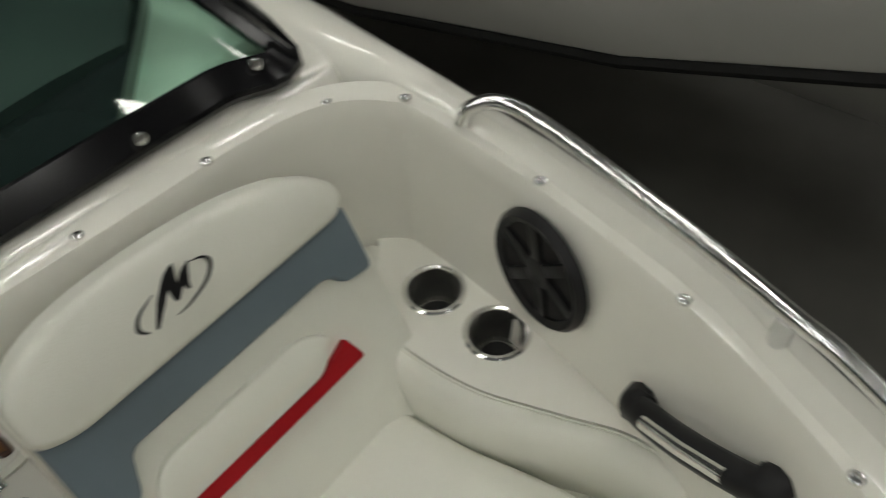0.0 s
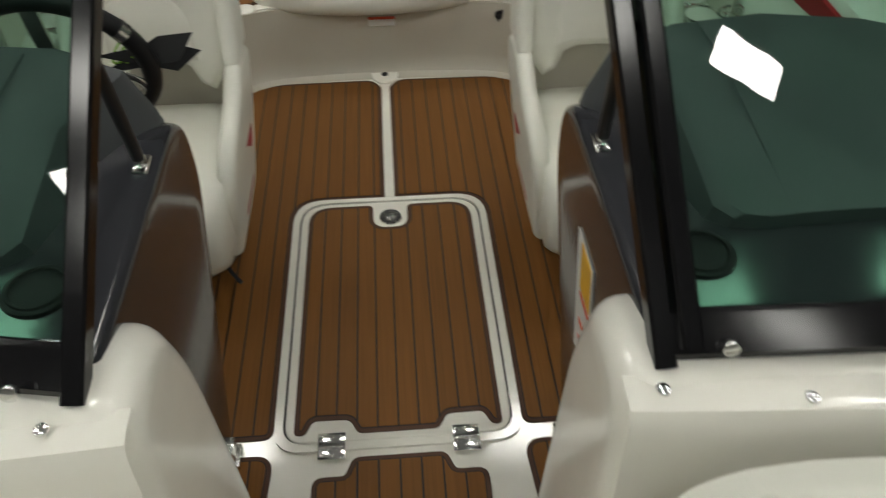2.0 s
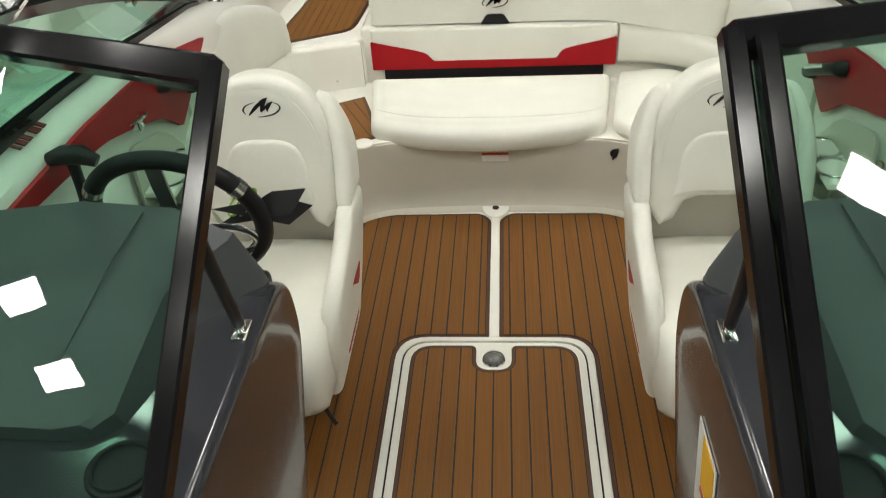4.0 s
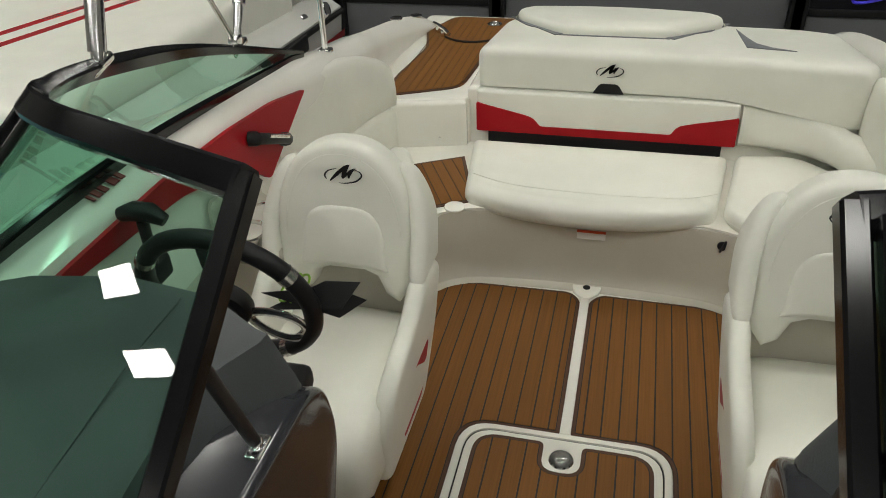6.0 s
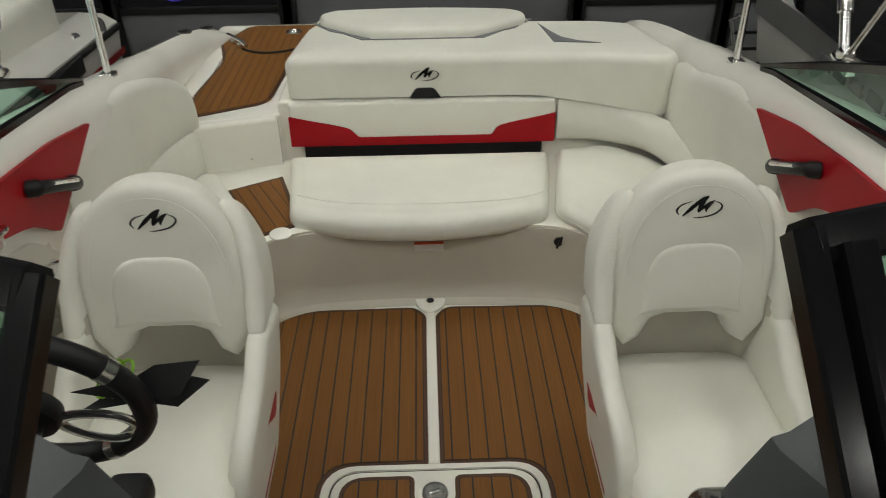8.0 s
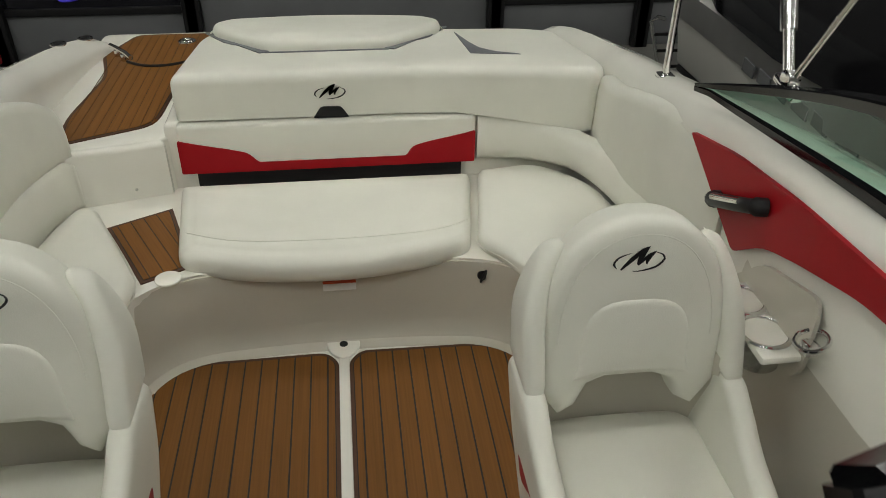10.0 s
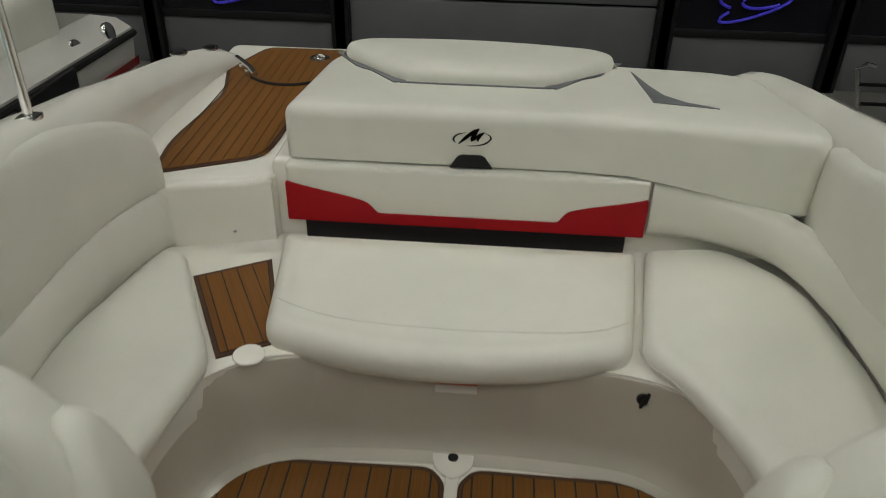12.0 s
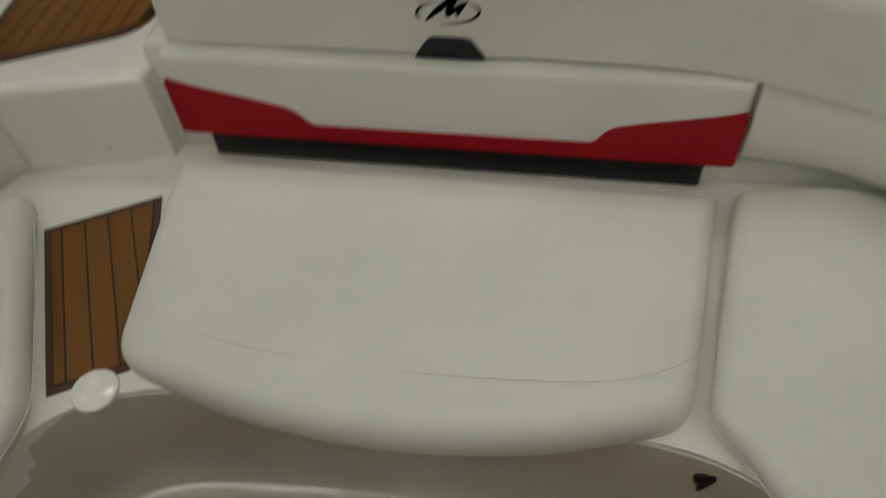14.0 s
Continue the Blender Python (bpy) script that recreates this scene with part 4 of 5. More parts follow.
slope_pad("panel", rounded([(0.345, -0.16), (0.90, -0.16), (0.92, 0.30), (0.345, 0.34)], 0.01), -0.03, 0.0, VINYL, "white vinyl panel", 0.006)
slope_pad("blue_band", rounded([(0.334, 0.165), (0.366, 0.138), (0.398, 0.152), (0.425, 0.226), (0.815, 0.226), (0.84, 0.19), (0.90, 0.178), (0.91, 0.33), (0.34, 0.37)], [0.015, 0.012, 0.012, 0.02, 0.02, 0.015, 0.02, 0.03, 0.03]), -0.025, 0.02, BLUEVINYL, "blue-grey vinyl band", 0.008)
white = slope_pad("head_bolster", rounded([(0.335, 0.335), (0.375, 0.310), (0.62, 0.312), (0.89, 0.316), (0.912, 0.36), (0.87, 0.42), (0.79, 0.456), (0.66, 0.482), (0.50, 0.486), (0.41, 0.472), (0.355, 0.44), (0.335, 0.405)], [0.02, 0.04, 0.1, 0.03, 0.03, 0.04, 0.06, 0.08, 0.06, 0.04, 0.04, 0.03]), -0.02, 0.055, VINYL, "white vinyl head bolster", 0.024)
slope_pad("insert", rounded([(0.41, 0.075), (0.47, 0.075), (0.72, 0.075), (0.775, 0.125), (0.72, 0.168), (0.445, 0.170), (0.41, 0.13)], [0.01, 0.01, 0.02, 0.03, 0.03, 0.03, 0.02]), 0.0, 0.016, VINYL, "raised white vinyl insert", 0.008)
slope_pad("red_stripe", rounded([(0.39, 0.045), (0.80, 0.045), (0.785, 0.100), (0.715, 0.074), (0.46, 0.078), (0.44, 0.092), (0.395, 0.116)], [0.01, 0.01, 0.005, 0.02, 0.02, 0.02, 0.005]), 0.0, 0.014, RED, "red vinyl stripe")
emblem(bowback, LEAN_M @ pose(0.59, 0.405, 0.0625, 0, 0, 6), 0.135)

# loudspeaker in the bow wall
def speaker():
    m = pose(0.950, 0.632, 0.766, 0, 0, 0) @ Matrix(((0.30, 0.05, -0.953, 0), (0.953, 0.0, 0.30, 0), (0.0, 1.0, 0.05, 0), (0, 0, 0, 1)))
    sp = thing("loudspeaker", "round black loudspeaker with spoked grille", "loudspeaker", (0, 0, 0))
    sp.matrix_basis = m
    R = 0.104
    ring = [(R * 0.80, 0.0), (R * 0.82, 0.012), (R * 0.93, 0.018), (R, 0.010), (R * 1.01, 0.0)]
    part("trim_ring", loft([[(r * math.cos(a), r * math.sin(a), h) for r, h in ring] for a in np.linspace(0, 2 * math.pi, 41)], closed=True), BLACKPLASTIC, sp, "black trim ring")
    cone = [(R * 0.84, 0.007), (R * 0.6, 0.004), (R * 0.05, 0.003)]
    part("cone", loft([[(r * math.cos(a), r * math.sin(a), h) for r, h in cone] for a in np.linspace(0, 2 * math.pi, 33)]), RUBBER, sp, "black cone")
    for k in range(6):
        a = k * math.pi / 3 + 0.3
        part("spoke", box(R * 0.62, 0.022, 0.01, pose(math.cos(a) * R * 0.53, math.sin(a) * R * 0.53, 0.008, 0, 0, math.degrees(a)), 0.003), BLACKPLASTIC, sp, "black spoke")
    part("cap", disc(R * 0.28, 0.014, 24, pose(0, 0, 0.006), 0.004), BLACKPLASTIC, sp, "black cap")


speaker()


def grab_handle(p0, p1, out, width=0.022, swell=True):
    h = thing("grab_handle", "black grab handle with a chrome insert", "handle", p0, "grab handles")
    p0, p1, out = Vector(p0), Vector(p1), Vector(out)
    d = p1 - p0
    pts = [Vector((0, 0, 0)), d * 0.05 + out * 0.022, d * 0.2 + out * 0.03, d * 0.5 + out * 0.034, d * 0.8 + out * 0.03, d * 0.95 + out * 0.022, d]
    part("grip", tube(spline(pts, 4), [width * (1.25 if i < 5 or i > 19 else 1.0) for i in range(25)], 10), BLACKPLASTIC, h, "black plastic grip")
    a, b = d * 0.2 + out * (0.03 + width * 0.8) + Vector((0, 0, width * 0.5)), d * 0.8 + out * (0.03 + width * 0.8) + Vector((0, 0, width * 0.5))
    part("insert", tube([a, a * 0.5 + b * 0.5 + out * 0.003, b], width * 0.46, 10), CHROME, h, "chrome insert strip")
    return h


grab_handle((0.892, 0.412, 0.685), (0.822, 0.207, 0.79), (-0.9, 0.35, 0.1), 0.023)

# grab rail on the bow gunwale
rail = thing("bow_rail", "polished stainless bow grab rail", "rail", (1.02, 0.82, 0.92))
pts = [(1.02, 0.835, 0.91), (1.032, 0.825, 0.938), (1.049, 0.775, 0.957), (1.03, 0.652, 0.958), (0.959, 0.404, 0.957), (0.919, 0.284, 0.957), (0.875, 0.168, 0.956), (0.70, -0.16, 0.95), (0.45, -0.55, 0.945), (0.40, -0.62, 0.90)]
part("tube", tube([Vector(p) - Vector((1.02, 0.82, 0.92)) for p in spline(pts, 6)], 0.0125, 12), CHROME, rail)
for x, y in ((0.916, 0.284), (0.70, -0.16)):
    part("stanchion", tube([(x - 1.02, y - 0.82, -0.02), (x - 1.02, y - 0.82, 0.03)], 0.012, 10), PAPER, rail, "pale stanchion")


def screw(x, y, z, r=0.009, parent=None, nm="deck_screw"):
    t = part(nm, disc(r, 0.006, 14, pose(x, y, z), 0.002), CHROME, parent)
    if parent is None:
        tagged(t, "small chrome snap stud on the white deck", "stud", "deck studs")
    return t


for s in (-1, 1):
    for x, y, z in ((0.328, 1.112, 0.951), (0.505, 1.097, 0.937), (0.715, 1.083, 0.927), (0.936, 1.053, 0.912), (1.022, 0.955, 0.908), (0.99, 0.667, 0.902), (0.915, 0.401, 0.899), (0.81, 0.152, 0.894)):
        screw(s * (x + 0.05 if s < 0 and x < 0.4 else x), y, z)

# ---- floor hatch ----
hatch = thing("floor_hatch", "white framed teak floor hatch with steel latch", "hatch", (0, 0, 0.008))
lid = prism(ccw(rounded([(-0.289, 1.66), (0.289, 1.66), (0.289, 2.566), (-0.289, 2.566)], [0.06, 0.06, 0.09, 0.09])), -0.02, 0.0, 0.006)
part("lid", lid, GEL, hatch, "white gelcoat lid")

# ---- hatch fittings and floor details ----
groove = rounded([(-0.313, 1.635), (0.313, 1.635), (0.313, 2.587), (-0.313, 2.587)], [0.07, 0.07, 0.10, 0.10])
ring = ccw(groove)
inner_ring = ccw(rounded([(-0.293, 1.657), (0.293, 1.657), (0.293, 2.570), (-0.293, 2.570)], [0.06, 0.06, 0.092, 0.092]))
bm = plate_with_holes(ring, [inner_ring[::-1]], -0.01, 0.009)
part("hatch_surround", bm, GEL, cockpit_floor, "white gelcoat rim round the hatch")
part("groove", prism(ccw(rounded([(-0.3, 1.65), (0.3, 1.65), (0.3, 2.575), (-0.3, 2.575)], 0.06)), 0.0, 0.002), RUBBER, cockpit_floor, "dark seam round the hatch", smooth=False)


def hinge(x):
    h = part("hinge", box(0.068, 0.036, 0.004, pose(x, 1.664, 0.0035), 0.0015), CHROME, hatch, "small polished steel butt hinge")
    part("leaf", box(0.068, 0.036, 0.004, pose(x, 1.626, 0.0035), 0.0015), CHROME, h)
    part("knuckle", tube([(x - 0.033, 1.645, 0.0055), (x + 0.033, 1.645, 0.0055)], 0.006, 10), CHROME, h)
    for dx in (-0.025, 0.0, 0.025):
        for dy in (-0.026, 0.026):
            part("hinge_screw", disc(0.005, 0.003, 10, pose(x + dx, 1.645 + dy, 0.0065), 0.001), STEEL, h)


hinge(-0.168)
hinge(0.168)
lt = thing("hatch_latch", "round polished steel flush latch", "latch", (0, 2.487, 0.008))
part("bezel", loft([[(r * math.cos(a), r * math.sin(a), h) for r, h in [(0.026, 0.0), (0.027, 0.004), (0.034, 0.004), (0.037, 0.0)]] for a in np.linspace(0, 2 * math.pi, 33)], closed=True), CHROME, lt)
part("dish", disc(0.027, 0.003, 28, pose(0, 0, 0.001)), STEEL, lt)
part("turn_key", box(0.03, 0.012, 0.006, pose(0, 0, 0.005, 0, 0, 25), 0.002), CHROME, lt)
dr = thing("floor_drain", "small round drain in a white tab", "drain", (0, 3.355, 0.001))
part("tab", prism(ccw(rounded([(-0.06, 0.045), (-0.05, -0.035), (0.0, -0.075), (0.05, -0.035), (0.06, 0.045)], [0.01, 0.03, 0.02, 0.03, 0.01])), 0.0, 0.010, 0.004), GEL, dr, "white gelcoat tab")
part("drain_cup", disc(0.014, 0.004, 20, pose(0, 0.0, 0.0095)), RUBBER, dr, "dark drain hole")
part("centre_strip", prism(ccw([(-0.0165, 2.59), (0.0165, 2.59), (0.0165, 3.33), (-0.0165, 3.33)]), 0.0, 0.007, 0.003), GEL, cockpit_floor, "white gelcoat strip")

plug = thing("drain_plug", "black round plug on the cream bench base", "plug", (0.462, 3.372, 0.245))
part("plug_cap", disc(0.019, 0.012, 24, pose(0, 0, 0, 90, 0, 0), 0.003), BLACKPLASTIC, plug)
part("plug_grip", box(0.008, 0.01, 0.05, pose(0, -0.008, 0, 0, 20, 0), 0.003), BLACKPLASTIC, plug)
lab = thing("warning_label", "small warning label with a red bar under the bench", "label", (0.0, 3.3895, 0.235), "warning labels")
part("paper", box(0.105, 0.002, 0.03, pose(0, 0, -0.012)), PAPER, lab, smooth=False)
part("red_bar", box(0.105, 0.003, 0.010, pose(0, -0.0005, 0.006)), ORANGE, lab, "red bar", smooth=False)
# plain gelcoat disc for a faint round bump; it is no lamp
fm = thing("step_light", "low round white bump on the bench ledge", "light", (-0.515, 3.372, 0.302))
part("bump_disc", disc(0.040, 0.010, 28, pose(0, 0, 0.003), 0.005), GEL, fm)
screw(-0.70, 3.881, 0.345, 0.006, None, "wall_stud").rotation_euler = (0, 0, 0)

# ---- red side panels, handles and cup recesses ----
for s in (-1, 1):
    o = rounded([(3.11, 0.85), (2.79, 0.69), (2.68, 0.775), (2.55, 0.818), (2.35, 0.872), (1.95, 0.90), (1.7, 0.905), (1.7, 0.93), (2.3, 0.944), (2.6, 0.93), (2.88, 0.90)], [0.015, 0.02, 0.05, 0.05, 0.05, 0.03, 0.003, 0.003, 0.05, 0.05, 0.05], 4)
    bm = bmesh.new()
    extrude(bm, [(0, y, z - 0.8) for y, z in o], (s * 0.012, 0, 0))
    bm.transform(Matrix.Translation((s * 0.938, 0, 0.8)))
    hpart("side_panel", bm, RED, "red vinyl side panel below the windscreen", smooth=False)
    grab_handle((s * 0.938, 2.895, 0.772), (s * 0.938, 2.70, 0.862), (-s, 0, 0.12), 0.017)
    # no hollow here: a flat plate whose darker cream carries the recess's shade
    bm = bmesh.new()
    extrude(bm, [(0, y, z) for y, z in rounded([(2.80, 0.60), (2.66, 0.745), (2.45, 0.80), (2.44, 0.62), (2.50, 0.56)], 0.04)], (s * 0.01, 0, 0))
    t = part("recess_shade_panel", bm, LINER, boat, "flat cream plate, its darker tone standing for the cup recess's shade", smooth=False)
    t.location = (s * 0.939, 0, 0.9)
    hpart("recess_shelf", box(0.10, 0.26, 0.02, pose(s * 0.905, 2.58, 0.652), 0.008), GEL, "white gelcoat shelf")
    for y in (2.64, 2.53):
        cup_holder(s * 0.898, y, 0.663)
    cl = thing("pop_up_cleat", "small chrome fitting on the coaming", "cleat", (s * 0.932, 2.51 if s < 0 else 2.43, 0.825 if s < 0 else 0.69), "coaming fittings")
    part("ring", tube([(0.03 * math.cos(a), 0.03 * math.sin(a), 0.03 + 0.01 * math.cos(a)) for a in np.linspace(0, 2 * math.pi, 24, endpoint=False)], 0.005, 8, closed=True), CHROME, cl)
    part("foot", box(0.03, 0.03, 0.03, pose(0, 0, 0.012), 0.006), CHROME, cl)

# ---- windscreen fittings ----
for s in (-1, 1):
    st = thing("gas_strut", "black gas strut from console to windscreen post", "strut", (s * 0.352, 1.56, 0.968), "windscreen struts")
    part("rod", tube([(0, 0, 0.012), (-s * 0.012, -0.035, 0.09)], 0.004, 8), CHROME, st)
    part("cylinder", tube([(0, -0.005, 0.022), (-s * 0.030, -0.112, 0.262)], 0.0095, 10), BLACKPLASTIC, st, "black cylinder")
    part("foot", box(0.022, 0.045, 0.01, pose(0, 0, 0.003), 0.003), CHROME, st, "chrome foot")
    part("ball", disc(0.009, 0.02, 14, pose(0, 0, 0.014), 0.004), CHROME, st)
    for x in (0.413, 0.661, 0.885):
        sc = thing("frame_screw", "chrome dome screw in the black windscreen frame", "screw", (s * x, 1.145, 0.978), "windscreen screws")
        part("head", disc(0.011, 0.012, 14, pose(0, 0, 0, 70, 0, 0), 0.004), CHROME, sc)

# ---- helm ----
wheel = thing("steering_wheel", "black foam steering wheel with steel spokes", "steering wheel", (0, 0, 0))
wheel.matrix_basis = pose(-0.572, 1.90, 0.945, -74, 0, 0)
R = 0.158
part("wheel_rim", tube([(R * math.cos(a), R * math.sin(a), 0) for a in np.linspace(0, 2 * math.pi, 48, endpoint=False)], 0.0175, 12, closed=True), BLACKPLASTIC, wheel)
part("hub", disc(0.05, 0.035, 28, pose(0, 0, -0.015), 0.01), BLACKPLASTIC, wheel)
part("column", tube([(0, 0, -0.02), (0, 0, -0.16)], 0.03, 16), BLACKPLASTIC, wheel)
for a in (28, 152):
    r = radians(a)
    u, w = Vector((math.cos(r), math.sin(r), 0)), Vector((-math.sin(r), math.cos(r), 0))
    ring = [u * (0.098 + 0.054 * math.cos(b)) + w * (0.036 * math.sin(b) * (1 + 0.25 * math.cos(b))) + Vector((0, 0, -0.012 + 0.06 * (0.054 * math.cos(b)))) for b in np.linspace(0, 2 * math.pi, 32, endpoint=False)]
    part("spoke", tube(ring, 0.0105, 10, 0.5, closed=True), CHROME, wheel, "polished steel spoke with an oval opening")
part("spoke", bar([(0, -0.03, -0.012), (0, -0.10, -0.008), (0, -R, 0)], 0.03, 0.008), STEEL, wheel, "brushed steel spoke")
for a in (-32, 212, 60, 120):
    r = radians(a)
    t = Vector((-math.sin(r), math.cos(r), 0))
    p = Vector((R * math.cos(r), R * math.sin(r), 0))
    part("collar", tube([p - t * 0.009, p + t * 0.009], 0.0187, 14), STEEL, wheel, "steel collar")
tag = thing("key_tag", "black folded card tag tied to the wheel with green cord", "tag", (-0.436, 1.93, 0.965))
for a, w in ((0, 0.07), (24, 0.06)):
    bm = bmesh.new()
    extrude(bm, [(-0.09, 0, -0.025), (0.02, 0, 0.04), (0.085, 0, 0.045), (0.055, 0, -0.005)], (0, 0.003, 0))
    bm.transform(pose(0.02, -0.02, -0.015, -30, a, 0))
    part("card", bm, BLACKPLASTIC, tag, smooth=False)
GREEN = material("green_cord", (0.20, 0.42, 0.02), 0.5)
for o in (-0.006, 0.008):
    part("cord", tube([(-0.022 + o + 0.023 * math.cos(a), 0.0 + 0.023 * math.sin(a), -0.004 + 0.02 * math.sin(a + 1.0)) for a in np.linspace(0, 2 * math.pi, 24, endpoint=False)], 0.0022, 6, closed=True), GREEN, tag, "bright green cord")
th = thing("throttle_box", "black throttle control beside the helm", "control", (-0.42, 1.79, 0.86))
part("body", box(0.06, 0.08, 0.05, pose(0, 0, 0), 0.015, 3), BLACKPLASTIC, th)
lever = thing("throttle_lever", "black throttle lever with a T grip on the side wall", "lever", (-0.90, 2.13, 0.80))
part("lever_base", box(0.05, 0.10, 0.06, pose(-0.01, 0, 0.0), 0.012, 3), BLACKPLASTIC, lever)
part("shaft", tube([(0, 0, 0.02), (0.008, -0.005, 0.09), (0.012, -0.01, 0.145)], 0.013, 10), BLACKPLASTIC, lever)
part("grip", tube([(-0.035, -0.012, 0.155), (0.0, -0.012, 0.166), (0.04, -0.012, 0.166), (0.07, -0.012, 0.150)], [0.016, 0.022, 0.022, 0.014], 12), BLACKPLASTIC, lever, "rounded black T grip")
# model lettering on the helm side coaming, as plain bars
mark = thing("coaming_lettering", "small dark red lettering bars on the white coaming", "lettering", (-1.0, 2.17, 0.985))
for k, w in enumerate((0.008, 0.016, 0.016, 0.022, 0.014)):
    part("letter_bar", box(0.022, w, 0.003, pose(0.0, (-0.05, -0.028, -0.006, 0.03, 0.056)[k], 0.0, 0, 20, 0)), REDBAR, mark, smooth=False)
# warning stickers on the passenger console
wl = thing("console_label", "white, yellow and orange warning label on the console", "label", (0.325, 1.51, 0.63), "warning labels")
for nm, z0, z1, mat in (("paper", -0.155, 0.16, PAPER), ("yellow_panel", 0.045, 0.155, YELLOW), ("orange_bar", 0.022, 0.034, ORANGE), ("orange_bar", -0.05, -0.038, ORANGE), ("orange_bar", -0.10, -0.088, ORANGE), ("orange_bar", -0.145, -0.133, ORANGE)):
    bm = bmesh.new()
    th0 = 0.0 if nm == "paper" else 0.0015
    yy = (-0.055, 0.055) if nm == "paper" else (-0.048, 0.02)
    extrude(bm, [(-th0, yy[0], z0), (-th0, yy[1], z0), (-th0, yy[1], z1), (-th0, yy[0], z1)], (0.002, 0, 0))
    for v in bm.verts:
        v.co.x += (0.965 - (v.co.z + 0.63)) * 0.09
    part(nm, bm, mat, wl, smooth=False)
for s in (-1, 1):
    dc = thing("door_catch", "small steel catch at the foot of the console", "catch", (s * 0.425, 1.63, 0.0), "door catches")
    part("bracket", box(0.06, 0.05, 0.05, pose(0, 0, 0.045), 0.006), STEEL, dc)
    part("foot", box(0.075, 0.065, 0.02, pose(0, 0, 0.015), 0.004), STEEL, dc)

# ---- stern fittings ----
gate = thing("rope_cleat", "chrome cleat on the teak walkway", "cleat", (-0.90, 4.757, 0.518))
part("horn", tube([(-0.06, 0.085, 0.03), (-0.03, 0.04, 0.036), (0.03, -0.04, 0.036), (0.06, -0.085, 0.03)], 0.011, 10), CHROME, gate)
for d in (-1, 1):
    part("foot", disc(0.016, 0.03, 14, pose(0.02 * d, -0.03 * d, 0.016), 0.003), CHROME, gate)
for x, y, z in ((-1.09, 4.60, 0.640), (-1.045, 4.80, 0.596)):
    v = thing("deck_fitting", "black and chrome filler cap on the gunwale", "fitting", (x, y, z), "gunwale fittings")
    part("plate", disc(0.032, 0.008, 20, pose(0, 0, 0.0), 0.003), CHROME, v)
    part("cap", disc(0.02, 0.008, 20, pose(0, 0, 0.004), 0.002), BLACKPLASTIC, v)

cord = thing("dock_cord", "thin black cord lying across the teak walkway", "cord", (-0.75, 4.67, 0.518))
part("cord_line", tube(spline([(-0.115, 0.03, 0.006), (-0.06, -0.01, 0.005), (0.0, -0.03, 0.005), (0.08, -0.02, 0.005), (0.16, 0.03, 0.005)], 6), 0.006, 8), BLACKPLASTIC, cord)
ringplate = thing("deck_ring", "round steel lift ring set in the teak walkway", "fitting", (-0.655, 4.96, 0.518))
part("plate", disc(0.04, 0.006, 24, pose(0, 0, 0.002), 0.002), STEEL, ringplate)
part("lift_ring", tube([(0.024 * math.cos(a), 0.024 * math.sin(a), 0.007) for a in np.linspace(0, 2 * math.pi, 20, endpoint=False)], 0.004, 8, closed=True), CHROME, ringplate)

# ---- bimini frame poles ----
bim = thing("bimini_frame", "polished tubular bimini frame standing on the gunwales", "canopy frame", (0, 3.2, 0.9))
for s in (-1, 1):
    part("main_pole", tube([(s * 1.0, -0.36, 0.18), (s * 1.02, -0.10, 0.62), (s * 1.03, 0.2, 1.25)], 0.0125, 12), CHROME, bim)
    part("sleeve", tube([(s * 1.0045, -0.30, 0.28), (s * 1.011, -0.215, 0.425)], 0.0185, 12), CHROME, bim)
    part("thin_pole", tube([(s * 1.0, -0.36, 0.18), (s * 1.06, -0.75, 0.95)], 0.007, 10), STEEL, bim)
    part("rear_pole", tube([(s * 1.07, 0.42, -0.09), (s * 1.05, 0.40, 1.3)], 0.0115, 12), CHROME, bim)
    part("front_pole", tube([(s * 0.885, -1.08, 0.385), (s * 0.90, -0.98, 0.62), (s * 0.93, -0.70, 1.15)], 0.0125, 12), CHROME, bim)
    part("sleeve", tube([(s * 0.886, -1.072, 0.405), (s * 0.893, -1.025, 0.515)], 0.0175, 12), CHROME, bim)
    part("foot", box(0.03, 0.07, 0.02, pose(s * 0.885, -1.08, 0.385, 14), 0.006), CHROME, bim)
    part("foot", box(0.05, 0.05, 0.02, pose(s * 1.07, 0.42, -0.10), 0.006), CHROME, bim)
    part("foot", box(0.03, 0.09, 0.02, pose(s * 1.0, -0.36, 0.175, 14), 0.006), CHROME, bim)
    part("knuckle", disc(0.02, 0.03, 16, pose(s * 1.0, -0.36, 0.195, 0, 90, 0), 0.004), CHROME, bim)
part("crossbow", tube([(-1.03, 0.2, 1.25), (-0.9, 0.22, 1.4), (0.9, 0.22, 1.4), (1.03, 0.2, 1.25)], 0.0125, 12), CHROME, bim)



# ---- the hall's far end ----
GLOSSBLACK = material("black_glass", (0.01, 0.01, 0.014), 0.12)
BLUEGLOW = material("blue_light", (0.05, 0.04, 0.6), 0.4, emit=0.10)
BLUEGLOW.node_tree.nodes["Principled BSDF"].inputs["Emission Color"].default_value = (0.10, 0.06, 1.0, 1)
WHITEHULL = material("white_hull", (0.62, 0.62, 0.58), 0.25, coat=0.3, vary=0.04, scale=2)
REDPAINT = material("red_gelcoat", (0.42, 0.02, 0.025), 0.25, coat=0.3)
ORANGEPAINT = material("orange_gelcoat", (0.5, 0.16, 0.02), 0.3, coat=0.3)
TEALCOVER = material("teal_canvas", (0.10, 0.30, 0.33), 0.7, bump=0.2, bump_scale=120)
BLACKGEL = material("black_gelcoat", (0.008, 0.008, 0.009), 0.08, coat=0.3)
GREYHULL = material("silver_hull", (0.34, 0.34, 0.33), 0.3, coat=0.3, vary=0.05)
